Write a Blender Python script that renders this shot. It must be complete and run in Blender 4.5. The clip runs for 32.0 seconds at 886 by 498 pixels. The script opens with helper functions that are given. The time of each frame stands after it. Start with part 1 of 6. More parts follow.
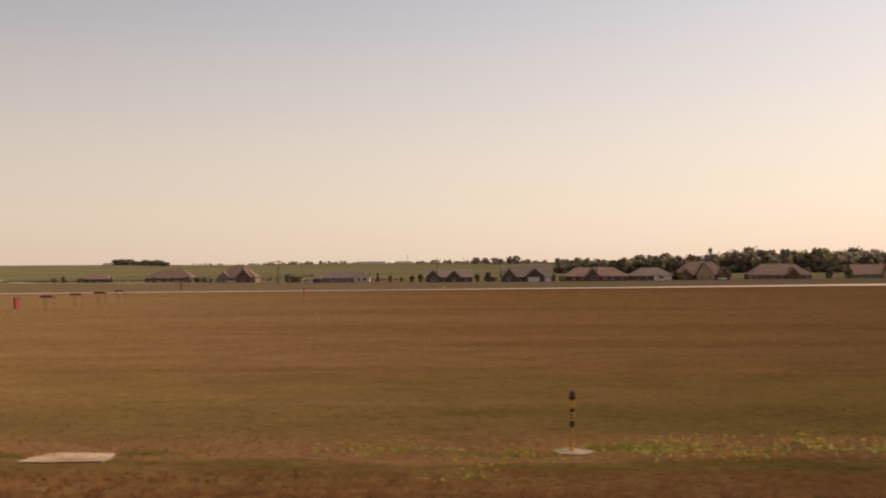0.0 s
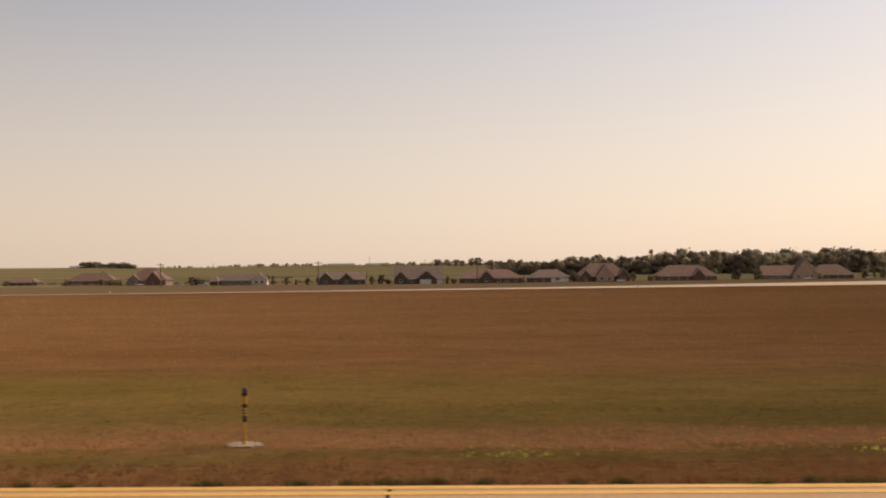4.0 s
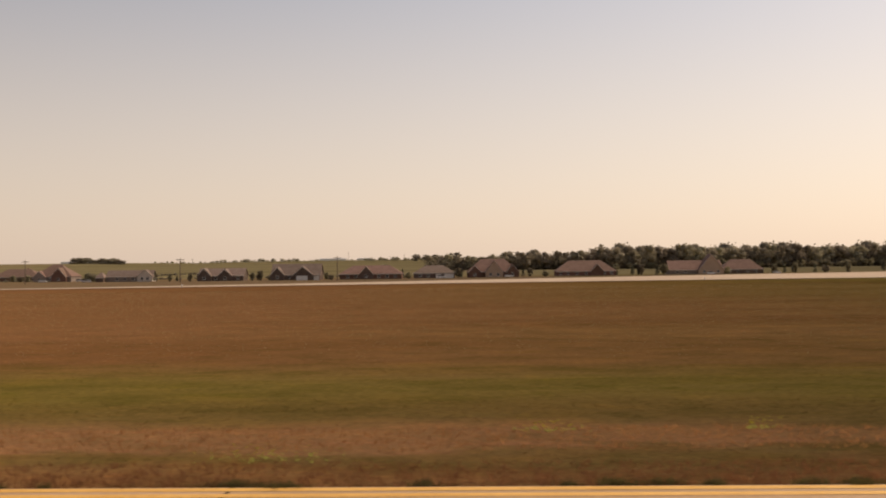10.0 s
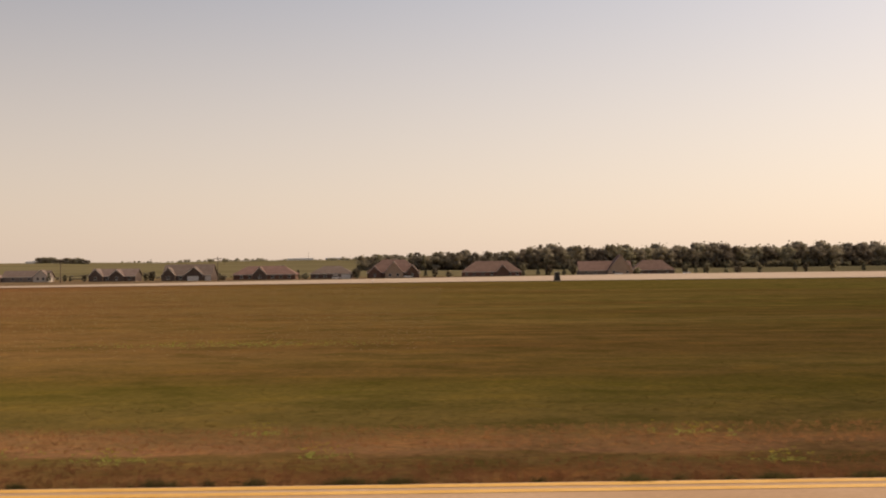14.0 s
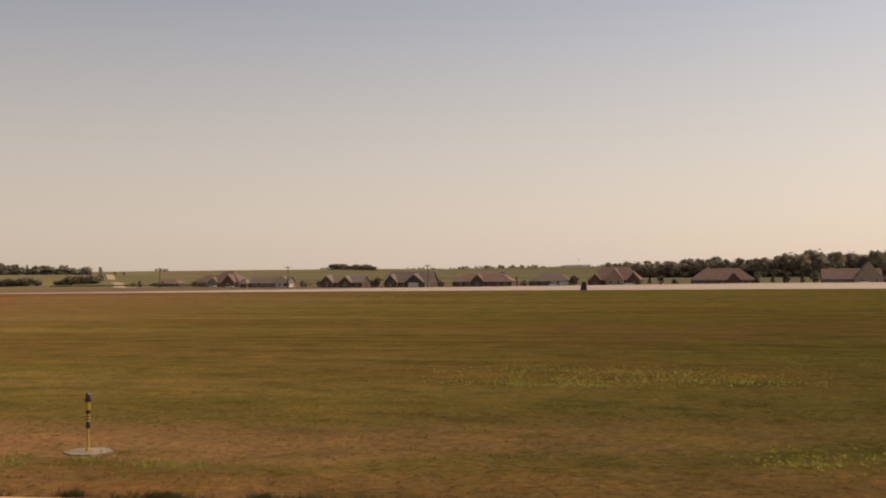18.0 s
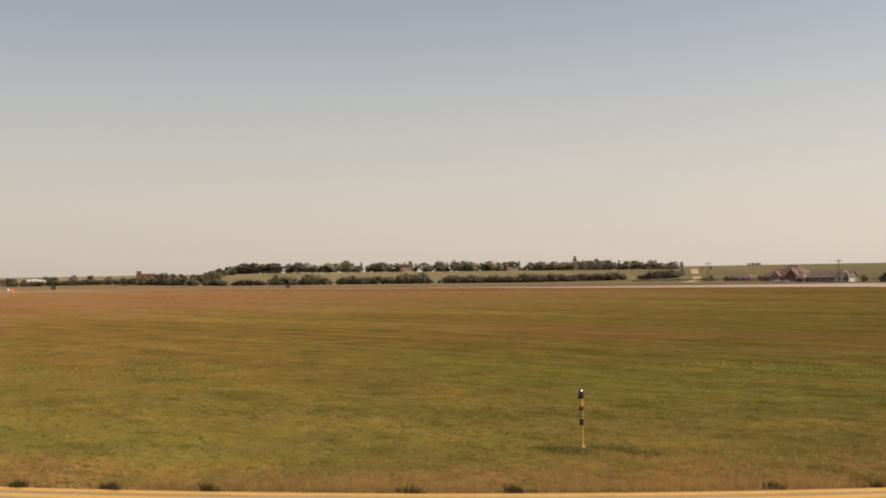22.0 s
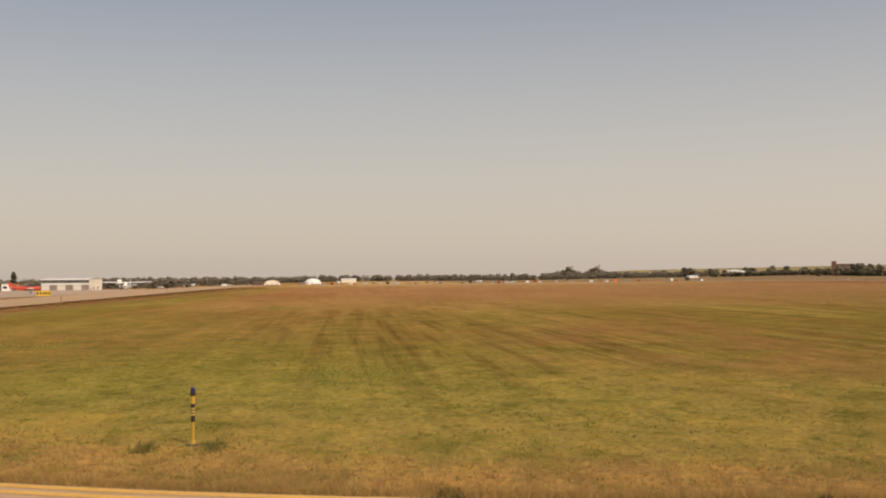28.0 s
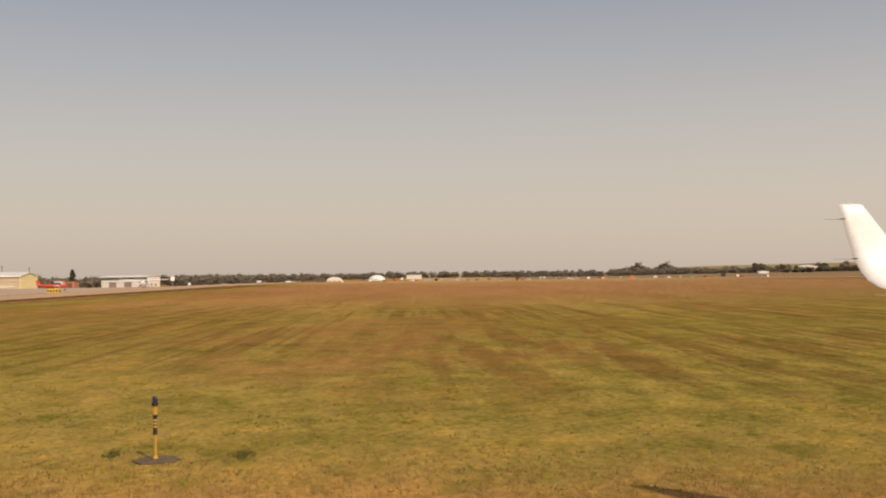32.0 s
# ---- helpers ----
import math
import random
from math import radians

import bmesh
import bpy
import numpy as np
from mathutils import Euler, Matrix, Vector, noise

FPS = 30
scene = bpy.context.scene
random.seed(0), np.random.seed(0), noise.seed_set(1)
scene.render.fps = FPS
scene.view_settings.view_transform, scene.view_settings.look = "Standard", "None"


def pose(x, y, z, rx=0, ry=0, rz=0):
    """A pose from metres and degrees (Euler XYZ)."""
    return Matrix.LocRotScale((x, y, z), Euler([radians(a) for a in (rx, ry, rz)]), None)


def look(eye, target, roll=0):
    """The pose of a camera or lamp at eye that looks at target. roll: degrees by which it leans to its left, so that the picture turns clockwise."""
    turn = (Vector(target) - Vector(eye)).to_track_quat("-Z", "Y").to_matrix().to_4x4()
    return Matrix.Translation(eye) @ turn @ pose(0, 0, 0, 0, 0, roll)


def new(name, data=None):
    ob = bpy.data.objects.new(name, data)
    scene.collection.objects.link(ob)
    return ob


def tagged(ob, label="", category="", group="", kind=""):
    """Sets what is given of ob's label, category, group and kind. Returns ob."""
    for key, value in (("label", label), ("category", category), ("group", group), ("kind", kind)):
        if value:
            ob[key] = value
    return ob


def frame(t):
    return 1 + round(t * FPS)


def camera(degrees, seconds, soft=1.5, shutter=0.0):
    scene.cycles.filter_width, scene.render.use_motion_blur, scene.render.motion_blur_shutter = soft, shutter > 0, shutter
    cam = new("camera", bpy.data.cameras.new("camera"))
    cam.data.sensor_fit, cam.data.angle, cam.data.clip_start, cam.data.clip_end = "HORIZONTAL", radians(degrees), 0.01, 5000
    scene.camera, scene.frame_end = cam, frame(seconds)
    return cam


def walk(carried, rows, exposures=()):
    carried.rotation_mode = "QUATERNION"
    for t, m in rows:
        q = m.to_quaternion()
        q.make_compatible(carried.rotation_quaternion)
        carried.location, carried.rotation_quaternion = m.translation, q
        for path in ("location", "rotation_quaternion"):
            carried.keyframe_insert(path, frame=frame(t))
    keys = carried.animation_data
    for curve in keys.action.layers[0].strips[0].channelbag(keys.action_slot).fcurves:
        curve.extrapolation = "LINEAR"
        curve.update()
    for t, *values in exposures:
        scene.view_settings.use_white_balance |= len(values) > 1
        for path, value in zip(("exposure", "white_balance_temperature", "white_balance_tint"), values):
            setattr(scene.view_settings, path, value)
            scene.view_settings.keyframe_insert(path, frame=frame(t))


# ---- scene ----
# ---------------------------------------------------------------- camera
EYE = 2.285
PATH = [
    (0.0, 0.000, 0.000, 0.046, 1.390, 0.361),
    (0.5, 5.738, -0.142, -0.433, 1.364, 0.360),
    (1.0, 11.557, -0.344, -1.051, 1.272, 0.420),
    (1.5, 17.338, -0.609, -1.521, 1.495, 0.468),
    (2.0, 23.110, -0.918, -1.774, 0.732, 0.492),
    (2.5, 28.873, -1.245, -1.864, 1.283, 0.499),
    (4.5, 51.888, -2.391, -0.054, 1.477, 0.543),
    (5.0, 57.600, -2.565, 0.058, 1.447, 0.545),
    (5.5, 63.303, -2.714, 0.354, 1.364, 0.521),
    (6.0, 68.996, -2.841, 0.555, 1.341, 0.558),
    (6.5, 74.668, -2.953, 0.457, 1.476, 0.569),
    (7.0, 80.318, -3.068, 0.140, 1.457, 0.600),
    (7.5, 85.913, -3.195, -0.249, 1.314, 0.592),
    (8.0, 91.599, -3.304, -0.276, 1.166, 0.564),
    (8.5, 97.366, -3.382, -0.000, 1.196, 0.605),
    (9.0, 103.134, -3.427, 0.408, 1.195, 0.618),
    (9.5, 108.875, -3.448, 0.735, 1.318, 0.619),
    (10.0, 114.639, -3.456, 0.738, 1.192, 0.672),
    (10.5, 120.435, -3.470, 0.514, 1.247, 0.663),
    (11.0, 126.272, -3.518, 0.387, 1.284, 0.619),
    (11.5, 132.147, -3.612, 0.471, 1.263, 0.589),
    (12.0, 137.745, -3.786, 0.284, 1.260, 0.651),
    (12.5, 143.535, -3.955, -0.070, 1.293, 0.668),
    (13.0, 149.265, -4.074, -0.149, 1.143, 0.676),
    (13.5, 154.940, -4.158, -0.002, 1.152, 0.651),
    (15.5, 176.146, -3.476, 1.170, 1.408, 0.631),
    (16.0, 181.072, -3.297, 2.367, 1.612, 0.607),
    (16.5, 185.987, -3.018, 4.714, 1.648, 0.535),
    (17.0, 190.492, -2.628, 8.016, 1.626, 0.452),
    (17.5, 194.630, -2.108, 11.875, 1.592, 0.370),
    (18.0, 198.460, -1.373, 15.800, 1.649, 0.410),
    (18.5, 202.239, -0.357, 19.913, 1.726, 0.439),
    (19.0, 205.768, 0.752, 24.036, 1.818, 0.503),
    (19.5, 208.989, 2.014, 27.996, 1.741, 0.506),
    (20.0, 211.932, 3.460, 31.911, 1.728, 0.491),
    (20.5, 214.629, 5.036, 35.780, 1.670, 0.520),
    (21.0, 217.143, 6.826, 39.798, 1.664, 0.533),
    (21.5, 219.464, 8.728, 43.660, 1.656, 0.513),
    (22.0, 221.597, 10.626, 47.351, 1.589, 0.527),
    (22.5, 223.510, 12.484, 50.941, 1.562, 0.567),
    (23.0, 225.182, 14.357, 54.545, 1.541, 0.596),
    (23.5, 226.609, 16.241, 58.156, 1.449, 0.613),
    (24.0, 227.848, 18.143, 61.499, 1.433, 0.600),
    (24.5, 228.968, 20.108, 64.642, 1.403, 0.569),
    (25.0, 229.998, 22.209, 67.907, 1.393, 0.542),
    (25.5, 230.951, 24.300, 71.188, 1.442, 0.559),
    (27.5, 233.692, 32.752, 82.203, 1.419, 0.542),
    (28.0, 233.933, 34.834, 84.472, 1.424, 0.553),
    (28.5, 234.119, 36.855, 85.824, 1.425, 0.632),
    (29.0, 234.291, 38.967, 86.292, 1.355, 0.672),
    (29.5, 234.450, 41.006, 86.284, 1.300, 0.690),
    (30.0, 234.620, 42.765, 86.489, 1.275, 0.754),
    (30.5, 234.801, 44.429, 86.975, 1.278, 0.712),
    (31.0, 234.925, 46.068, 87.356, 1.273, 0.691),
    (31.5, 234.991, 47.697, 87.751, 1.294, 0.683),
    (32.0, 235.024, 49.240, 88.523, 1.267, 0.701),
]


def eye_pose(x, y, turn, tilt, lean):
    return pose(x, y, EYE, 90 + tilt, 0, turn) @ pose(0, 0, 0, 0, 0, -lean)


cam = camera(44.964, 32.0, soft=2.0, shutter=0.12)
walk(cam, [(t, eye_pose(*row)) for t, *row in PATH],
     exposures=[(0, -0.18, 8500, 17), (12, -0.2, 8500, 17), (15.5, -0.22, 8400, 17), (18, -0.3, 8000, 14), (23, -0.05, 7400, 9), (28, -0.14, 7700, 11), (32, -0.14, 7900, 12.5)])

# ---------------------------------------------------------------- sky and sun
SUN_AZ, SUN_EL = 61.0, 45.0          # degrees clockwise from +y, and above the horizon
world = bpy.data.worlds.new("hazy_sky")
scene.world = world
world.use_nodes = True
wn, wl = world.node_tree.nodes, world.node_tree.links
wn.clear()
sky = wn.new("ShaderNodeTexSky")
sky.sky_type = "NISHITA"
sky.sun_disc = False
sky.sun_elevation, sky.sun_rotation = radians(SUN_EL), radians(SUN_AZ)
sky.altitude, sky.air_density, sky.dust_density, sky.ozone_density = 400, 1.0, 2.2, 1.0
haze = wn.new("ShaderNodeMix")
haze.data_type = "RGBA"
haze.inputs[7].default_value = (7.1, 6.45, 6.25, 1)
gaze = wn.new("ShaderNodeTexCoord")
axes = wn.new("ShaderNodeSeparateXYZ")
depth = wn.new("ShaderNodeMapRange")     # the haze is thickest at the horizon
depth.interpolation_type = "SMOOTHSTEP"
for i, v in enumerate((-0.05, 0.38, 0.74, 0.08)):
    depth.inputs[i + 1].default_value = v
wl.new(gaze.outputs["Generated"], axes.inputs[0])
wl.new(axes.outputs[2], depth.inputs[0])
wl.new(depth.outputs[0], haze.inputs[0])
background = wn.new("ShaderNodeBackground")
background.inputs[1].default_value = 0.14
world_out = wn.new("ShaderNodeOutputWorld")
wl.new(sky.outputs[0], haze.inputs[6])
# hazy air scatters forward: the sky is brighter round the sun and dimmer opposite
SUN_WAY = (math.sin(radians(SUN_AZ)) * math.cos(radians(SUN_EL)), math.cos(radians(SUN_AZ)) * math.cos(radians(SUN_EL)), math.sin(radians(SUN_EL)))
nearness = wn.new("ShaderNodeVectorMath")
nearness.operation = "DOT_PRODUCT"
nearness.inputs[1].default_value = SUN_WAY
half = wn.new("ShaderNodeMath")
half.operation, half.inputs[1].default_value, half.inputs[2].default_value = "MULTIPLY_ADD", 0.5, 0.5
peak = wn.new("ShaderNodeMath")
peak.operation, peak.inputs[1].default_value = "POWER", 1.5
gain = wn.new("ShaderNodeMath")
gain.operation, gain.inputs[1].default_value, gain.inputs[2].default_value = "MULTIPLY_ADD", 0.53, 0.65
glow = wn.new("ShaderNodeVectorMath")
glow.operation = "SCALE"
wl.new(gaze.outputs["Generated"], nearness.inputs[0])
wl.new(nearness.outputs["Value"], half.inputs[0])
wl.new(half.outputs[0], peak.inputs[0])
wl.new(peak.outputs[0], gain.inputs[0])
wl.new(haze.outputs[2], glow.inputs[0])
wl.new(gain.outputs[0], glow.inputs["Scale"])
wl.new(glow.outputs[0], background.inputs[0])
wl.new(background.outputs[0], world_out.inputs[0])

sun_data = bpy.data.lights.new("sun", "SUN")
sun_data.energy, sun_data.angle, sun_data.color = 3.85, radians(1.0), (1.0, 0.9, 0.76)
sun = new("sun", sun_data)
sun.matrix_world = look(Vector(SUN_WAY) * 50, (0, 0, 0))

# ---------------------------------------------------------------- materials


def shader(name, rough=0.8, metal=0.0):
    m = bpy.data.materials.new(name)
    m.use_nodes = True
    nt = m.node_tree
    b = nt.nodes["Principled BSDF"]
    b.inputs["Roughness"].default_value, b.inputs["Metallic"].default_value = rough, metal
    return m, nt, b


def link(nt, a, b):
    nt.links.new(a, b)


def value(nt, op, a, b=0.0, c=0.0):
    """One arithmetic node; a, b, c are numbers or sockets."""
    n = nt.nodes.new("ShaderNodeMath")
    n.operation = op
    for i, v in enumerate((a, b, c)):
        if isinstance(v, (int, float)):
            n.inputs[i].default_value = v
        else:
            link(nt, v, n.inputs[i])
    return n.outputs[0]


def noise_tex(nt, scale, detail=4.0, vector=None, rough=0.6, distort=0.0):
    n = nt.nodes.new("ShaderNodeTexNoise")
    n.inputs["Scale"].default_value, n.inputs["Detail"].default_value = scale, detail
    n.inputs["Roughness"].default_value, n.inputs["Distortion"].default_value = rough, distort
    if vector is not None:
        link(nt, vector, n.inputs["Vector"])
    return n.outputs[0]


def span(nt, v, lo, hi, to_lo=0.0, to_hi=1.0):
    n = nt.nodes.new("ShaderNodeMapRange")
    for i, x in enumerate((lo, hi, to_lo, to_hi)):
        n.inputs[i + 1].default_value = x
    link(nt, v, n.inputs[0])
    return n.outputs[0]


def blend(nt, f, a, b, mode="MIX"):
    n = nt.nodes.new("ShaderNodeMix")
    n.data_type, n.blend_type = "RGBA", mode
    for i, v in ((0, f), (6, a), (7, b)):
        if isinstance(v, (int, float)):
            n.inputs[i].default_value = v
        elif isinstance(v, tuple):
            n.inputs[i].default_value = (*v[:3], 1)
        else:
            link(nt, v, n.inputs[i])
    return n.outputs[2]


def where(nt, sx=1.0, sy=1.0, sz=1.0, turn=0.0):
    g = nt.nodes.new("ShaderNodeNewGeometry")
    m = nt.nodes.new("ShaderNodeMapping")
    m.inputs["Scale"].default_value = (sx, sy, sz)
    m.inputs["Rotation"].default_value = (0, 0, radians(turn))
    link(nt, g.outputs["Position"], m.inputs["Vector"])
    return m.outputs[0]


def local(nt, sx=1.0, sy=1.0, sz=1.0):
    g = nt.nodes.new("ShaderNodeTexCoord")
    m = nt.nodes.new("ShaderNodeMapping")
    m.inputs["Scale"].default_value = (sx, sy, sz)
    link(nt, g.outputs["Object"], m.inputs["Vector"])
    return m.outputs[0]


def bump(nt, b, height, strength=0.3, distance=0.02):
    n = nt.nodes.new("ShaderNodeBump")
    n.inputs["Strength"].default_value, n.inputs["Distance"].default_value = strength, distance
    link(nt, height, n.inputs["Height"])
    link(nt, n.outputs[0], b.inputs["Normal"])


def surface(name, ca, cb, scale=2.0, rough=0.8, metal=0.0, fine=20.0, relief=0.2, deep=0.01, vary=0.0, stretch=(1, 1, 1)):
    """A weathered surface: two tones in broad patches, fine grain, a little relief; vary: spread from thing to thing."""
    m, nt, b = shader(name, rough, metal)
    at = local(nt, *stretch)
    broad, grain = noise_tex(nt, scale, 3, at), noise_tex(nt, fine, 4, at)
    col = blend(nt, span(nt, broad, 0.35, 0.65), ca, cb)
    col = blend(nt, span(nt, grain, 0.3, 0.7, 0.0, 0.35), col, tuple(0.55 * x for x in ca))
    if vary:
        info = nt.nodes.new("ShaderNodeObjectInfo")
        hsv = nt.nodes.new("ShaderNodeHueSaturation")
        link(nt, span(nt, info.outputs["Random"], 0, 1, 1 - vary, 1 + vary), hsv.inputs["Value"])
        link(nt, span(nt, info.outputs["Random"], 0, 1, 0.5 + vary * 0.06, 0.5 - vary * 0.06), hsv.inputs["Hue"])
        link(nt, col, hsv.inputs["Color"])
        col = hsv.outputs[0]
    link(nt, col, b.inputs["Base Color"])
    link(nt, span(nt, grain, 0.2, 0.8, rough - 0.08, min(1, rough + 0.08)), b.inputs["Roughness"])
    b.inputs["Specular IOR Level"].default_value = 0.08 if rough > 0.84 else 0.5
    bump(nt, b, grain, relief, deep)
    return m


def edge_distance(nt):
    """Metres from the edge of the taxiway out into the grass, by the two straights and the bend between them."""
    g = nt.nodes.new("ShaderNodeNewGeometry")
    s = nt.nodes.new("ShaderNodeSeparateXYZ")
    link(nt, g.outputs["Position"], s.inputs[0])
    first = value(nt, "ADD", value(nt, "MULTIPLY", s.outputs[0], 0.0242), value(nt, "SUBTRACT", s.outputs[1], 10.88))
    second = value(nt, "SUBTRACT", value(nt, "MULTIPLY_ADD", s.outputs[1], 0.05, 222.1), s.outputs[0])
    return value(nt, "SMOOTH_MIN", first, second, 70.0), s


def grass_colour(nt):
    d, s = edge_distance(nt)
    wob = noise_tex(nt, 0.35, 4, where(nt, 0.5, 1, 1, 3))
    dn = value(nt, "ADD", d, span(nt, wob, 0.3, 0.7, -0.9, 0.9))
    big = noise_tex(nt, 0.02, 3, where(nt, 0.5, 1.3, 1))
    mid = noise_tex(nt, 0.12, 4, where(nt, 0.22, 1.0, 1.0, 3.0))
    small = noise_tex(nt, 1.3, 5, where(nt, 0.45, 1, 1, 3))
    # the open field: dry red-brown grass with straw streaks
    col = blend(nt, span(nt, mid, 0.36, 0.62), (0.205, 0.1, 0.044), (0.252, 0.126, 0.06))
    col = blend(nt, span(nt, small, 0.5, 0.75, 0, 0.4), col, (0.136, 0.092, 0.022))
    # olive grass in a belt along the taxiway and over the whole eastern end
    olive = blend(nt, span(nt, mid, 0.36, 0.64), (0.135, 0.11, 0.024), (0.21, 0.158, 0.047))
    olive = blend(nt, span(nt, small, 0.5, 0.72, 0, 0.65), olive, (0.108, 0.104, 0.016))
    belt = value(nt, "MULTIPLY", span(nt, dn, 17, 11), span(nt, big, 0.36, 0.52, 0.15, 0.85))
    east = value(nt, "MULTIPLY", span(nt, s.outputs[0], 100, 184), span(nt, big, 0.36, 0.54, 0.45, 1.0))
    col = blend(nt, value(nt, "MAXIMUM", belt, value(nt, "MULTIPLY", east, span(nt, mid, 0.33, 0.5, 0.55, 1.0))), col, olive)
    lush = value(nt, "MULTIPLY", span(nt, s.outputs[0], 186, 208), span(nt, big, 0.3, 0.5, 0.45, 0.75))
    green = blend(nt, span(nt, small, 0.4, 0.66), (0.138, 0.128, 0.03), (0.19, 0.16, 0.046))
    ripe = blend(nt, span(nt, small, 0.4, 0.66), (0.162, 0.132, 0.033), (0.228, 0.17, 0.054))
    col = blend(nt, lush, col, blend(nt, span(nt, s.outputs[1], 28, 42), green, ripe))
    # golden straw and finely mown swaths at the eastern end
    swath = noise_tex(nt, 1.1, 4, where(nt, 0.03, 1, 1, -1.0), 0.68, 0.15)
    mown = value(nt, "MULTIPLY", span(nt, s.outputs[0], 135, 178), span(nt, s.outputs[0], 222, 200))
    mown = value(nt, "MULTIPLY", mown, value(nt, "MULTIPLY", span(nt, s.outputs[1], 105, 75), span(nt, s.outputs[1], 26, 38, 0.1, 1.0)))
    mown = value(nt, "MULTIPLY", mown, span(nt, noise_tex(nt, 0.05, 3, where(nt)), 0.34, 0.52))
    col = blend(nt, value(nt, "MULTIPLY", mown, span(nt, swath, 0.51, 0.58, 0, 0.5)), col, (0.240, 0.152, 0.056))
    col = blend(nt, value(nt, "MULTIPLY", mown, span(nt, swath, 0.48, 0.41, 0, 0.72)), col, (0.105, 0.064, 0.022))
    # wheel-worn darker streaks farther round
    streak = noise_tex(nt, 0.8, 4, where(nt, 0.1, 1, 1, -2.0), 0.65, 0.2)
    zone = value(nt, "MULTIPLY", span(nt, s.outputs[1], 42, 52), span(nt, s.outputs[1], 85, 70))
    zone = value(nt, "MULTIPLY", zone, value(nt, "MULTIPLY", span(nt, s.outputs[0], 180, 194), span(nt, s.outputs[0], 220, 211)))
    col = blend(nt, value(nt, "MULTIPLY", zone, span(nt, streak, 0.53, 0.44, 0.0, 0.7)), col, (0.115, 0.068, 0.023))
    gold = value(nt, "MULTIPLY", span(nt, s.outputs[0], 90, -40), span(nt, s.outputs[1], 130, 60))
    col = blend(nt, value(nt, "MULTIPLY", gold, span(nt, mid, 0.4, 0.6, 0.25, 0.6)), col, (0.272, 0.152, 0.07))
    # haze over the far western grass is put into this paler colour
    pale = value(nt, "MULTIPLY", span(nt, s.outputs[0], 10, -80), span(nt, s.outputs[1], 176, 160))
    col = blend(nt, value(nt, "MULTIPLY", pale, span(nt, mid, 0.35, 0.65, 0.45, 0.95)), col, (0.33, 0.225, 0.115))
    # dry belts along the taxiway
    ramp = nt.nodes.new("ShaderNodeValToRGB")
    link(nt, span(nt, dn, 0, 9), ramp.inputs[0])
    cr = ramp.color_ramp
    for p, c in ((0.0, (0.26, 0.135, 0.062)), (0.08, (0.215, 0.098, 0.043)), (0.16, (0.175, 0.09, 0.036)), (0.22, (0.14, 0.095, 0.031)), (0.27, (0.18, 0.104, 0.041)),
                 (0.31, (0.31, 0.155, 0.08)), (0.45, (0.27, 0.138, 0.07)), (0.58, (0.15, 0.102, 0.036))):
        e = cr.elements.new(p)
        e.color = (*c, 1)
    cr.elements.remove(cr.elements[len(cr.elements) - 1])
    cr.elements.remove(cr.elements[0])
    verge = blend(nt, span(nt, small, 0.35, 0.7, 0, 0.5), ramp.outputs[0], (0.264, 0.164, 0.076))
    verge = blend(nt, span(nt, mid, 0.47, 0.64, 0, 0.3), verge, (0.136, 0.104, 0.024))
    col = blend(nt, value(nt, "MULTIPLY", span(nt, d, 4.0, 8.0, 0.92, 0.0), span(nt, s.outputs[0], 188, 204, 1.0, 0.1)), col, verge)
    col = blend(nt, span(nt, dn, 0.1, 1.1, 0.6, 0.0), col, (0.24, 0.13, 0.055))
    golden = value(nt, "MULTIPLY", span(nt, dn, 1.0, 4.5, 0.6, 0.0), span(nt, s.outputs[1], 18, 38, 0.25, 1.0))
    golden = value(nt, "MULTIPLY", golden, span(nt, s.outputs[0], 203, 217))
    col = blend(nt, value(nt, "MULTIPLY", golden, span(nt, mid, 0.4, 0.58, 1.0, 0.35)), col, (0.28, 0.165, 0.058))
    fine = noise_tex(nt, 9.0, 4, where(nt))
    col = blend(nt, span(nt, fine, 0.3, 0.75, 0.0, 0.4), col, blend(nt, 1.0, col, (0.6, 0.57, 0.5), "MULTIPLY"))
    tuft = noise_tex(nt, 7.5, 6, where(nt, 0.9, 1, 1, 3), 0.75, 0.0)
    clumpy = span(nt, s.outputs[0], 150, 205, 0.5, 0.85)
    col = blend(nt, value(nt, "MULTIPLY", clumpy, span(nt, tuft, 0.51, 0.65)), col, blend(nt, 1.0, col, (1.55, 1.45, 1.2), "MULTIPLY"))
    col = blend(nt, value(nt, "MULTIPLY", clumpy, span(nt, tuft, 0.49, 0.35)), col, blend(nt, 1.0, col, (0.6, 0.62, 0.55), "MULTIPLY"))
    patch = noise_tex(nt, 0.55, 6, where(nt, 0.8, 1, 1, 3), 0.62, 0.4)
    even = span(nt, s.outputs[0], 90, 160, 0.5, 1.0)
    col = blend(nt, value(nt, "MULTIPLY", even, span(nt, patch, 0.52, 0.64, 0.0, 0.55)), col, blend(nt, 1.0, col, (1.4, 1.28, 1.1), "MULTIPLY"))
    col = blend(nt, value(nt, "MULTIPLY", even, span(nt, patch, 0.48, 0.36, 0.0, 0.7)), col, blend(nt, 1.0, col, (0.62, 0.7, 0.6), "MULTIPLY"))
    # tufts of darker green and bleached straw, thickest round the bend
    clump = noise_tex(nt, 1.7, 5, where(nt, 0.8, 1, 1, 20), 0.6, 0.3)
    round_bend = span(nt, s.outputs[0], 165, 205, 0.25, 0.9)
    col = blend(nt, value(nt, "MULTIPLY", round_bend, span(nt, clump, 0.54, 0.64)), col, blend(nt, 1.0, col, (0.68, 0.77, 0.6), "MULTIPLY"))
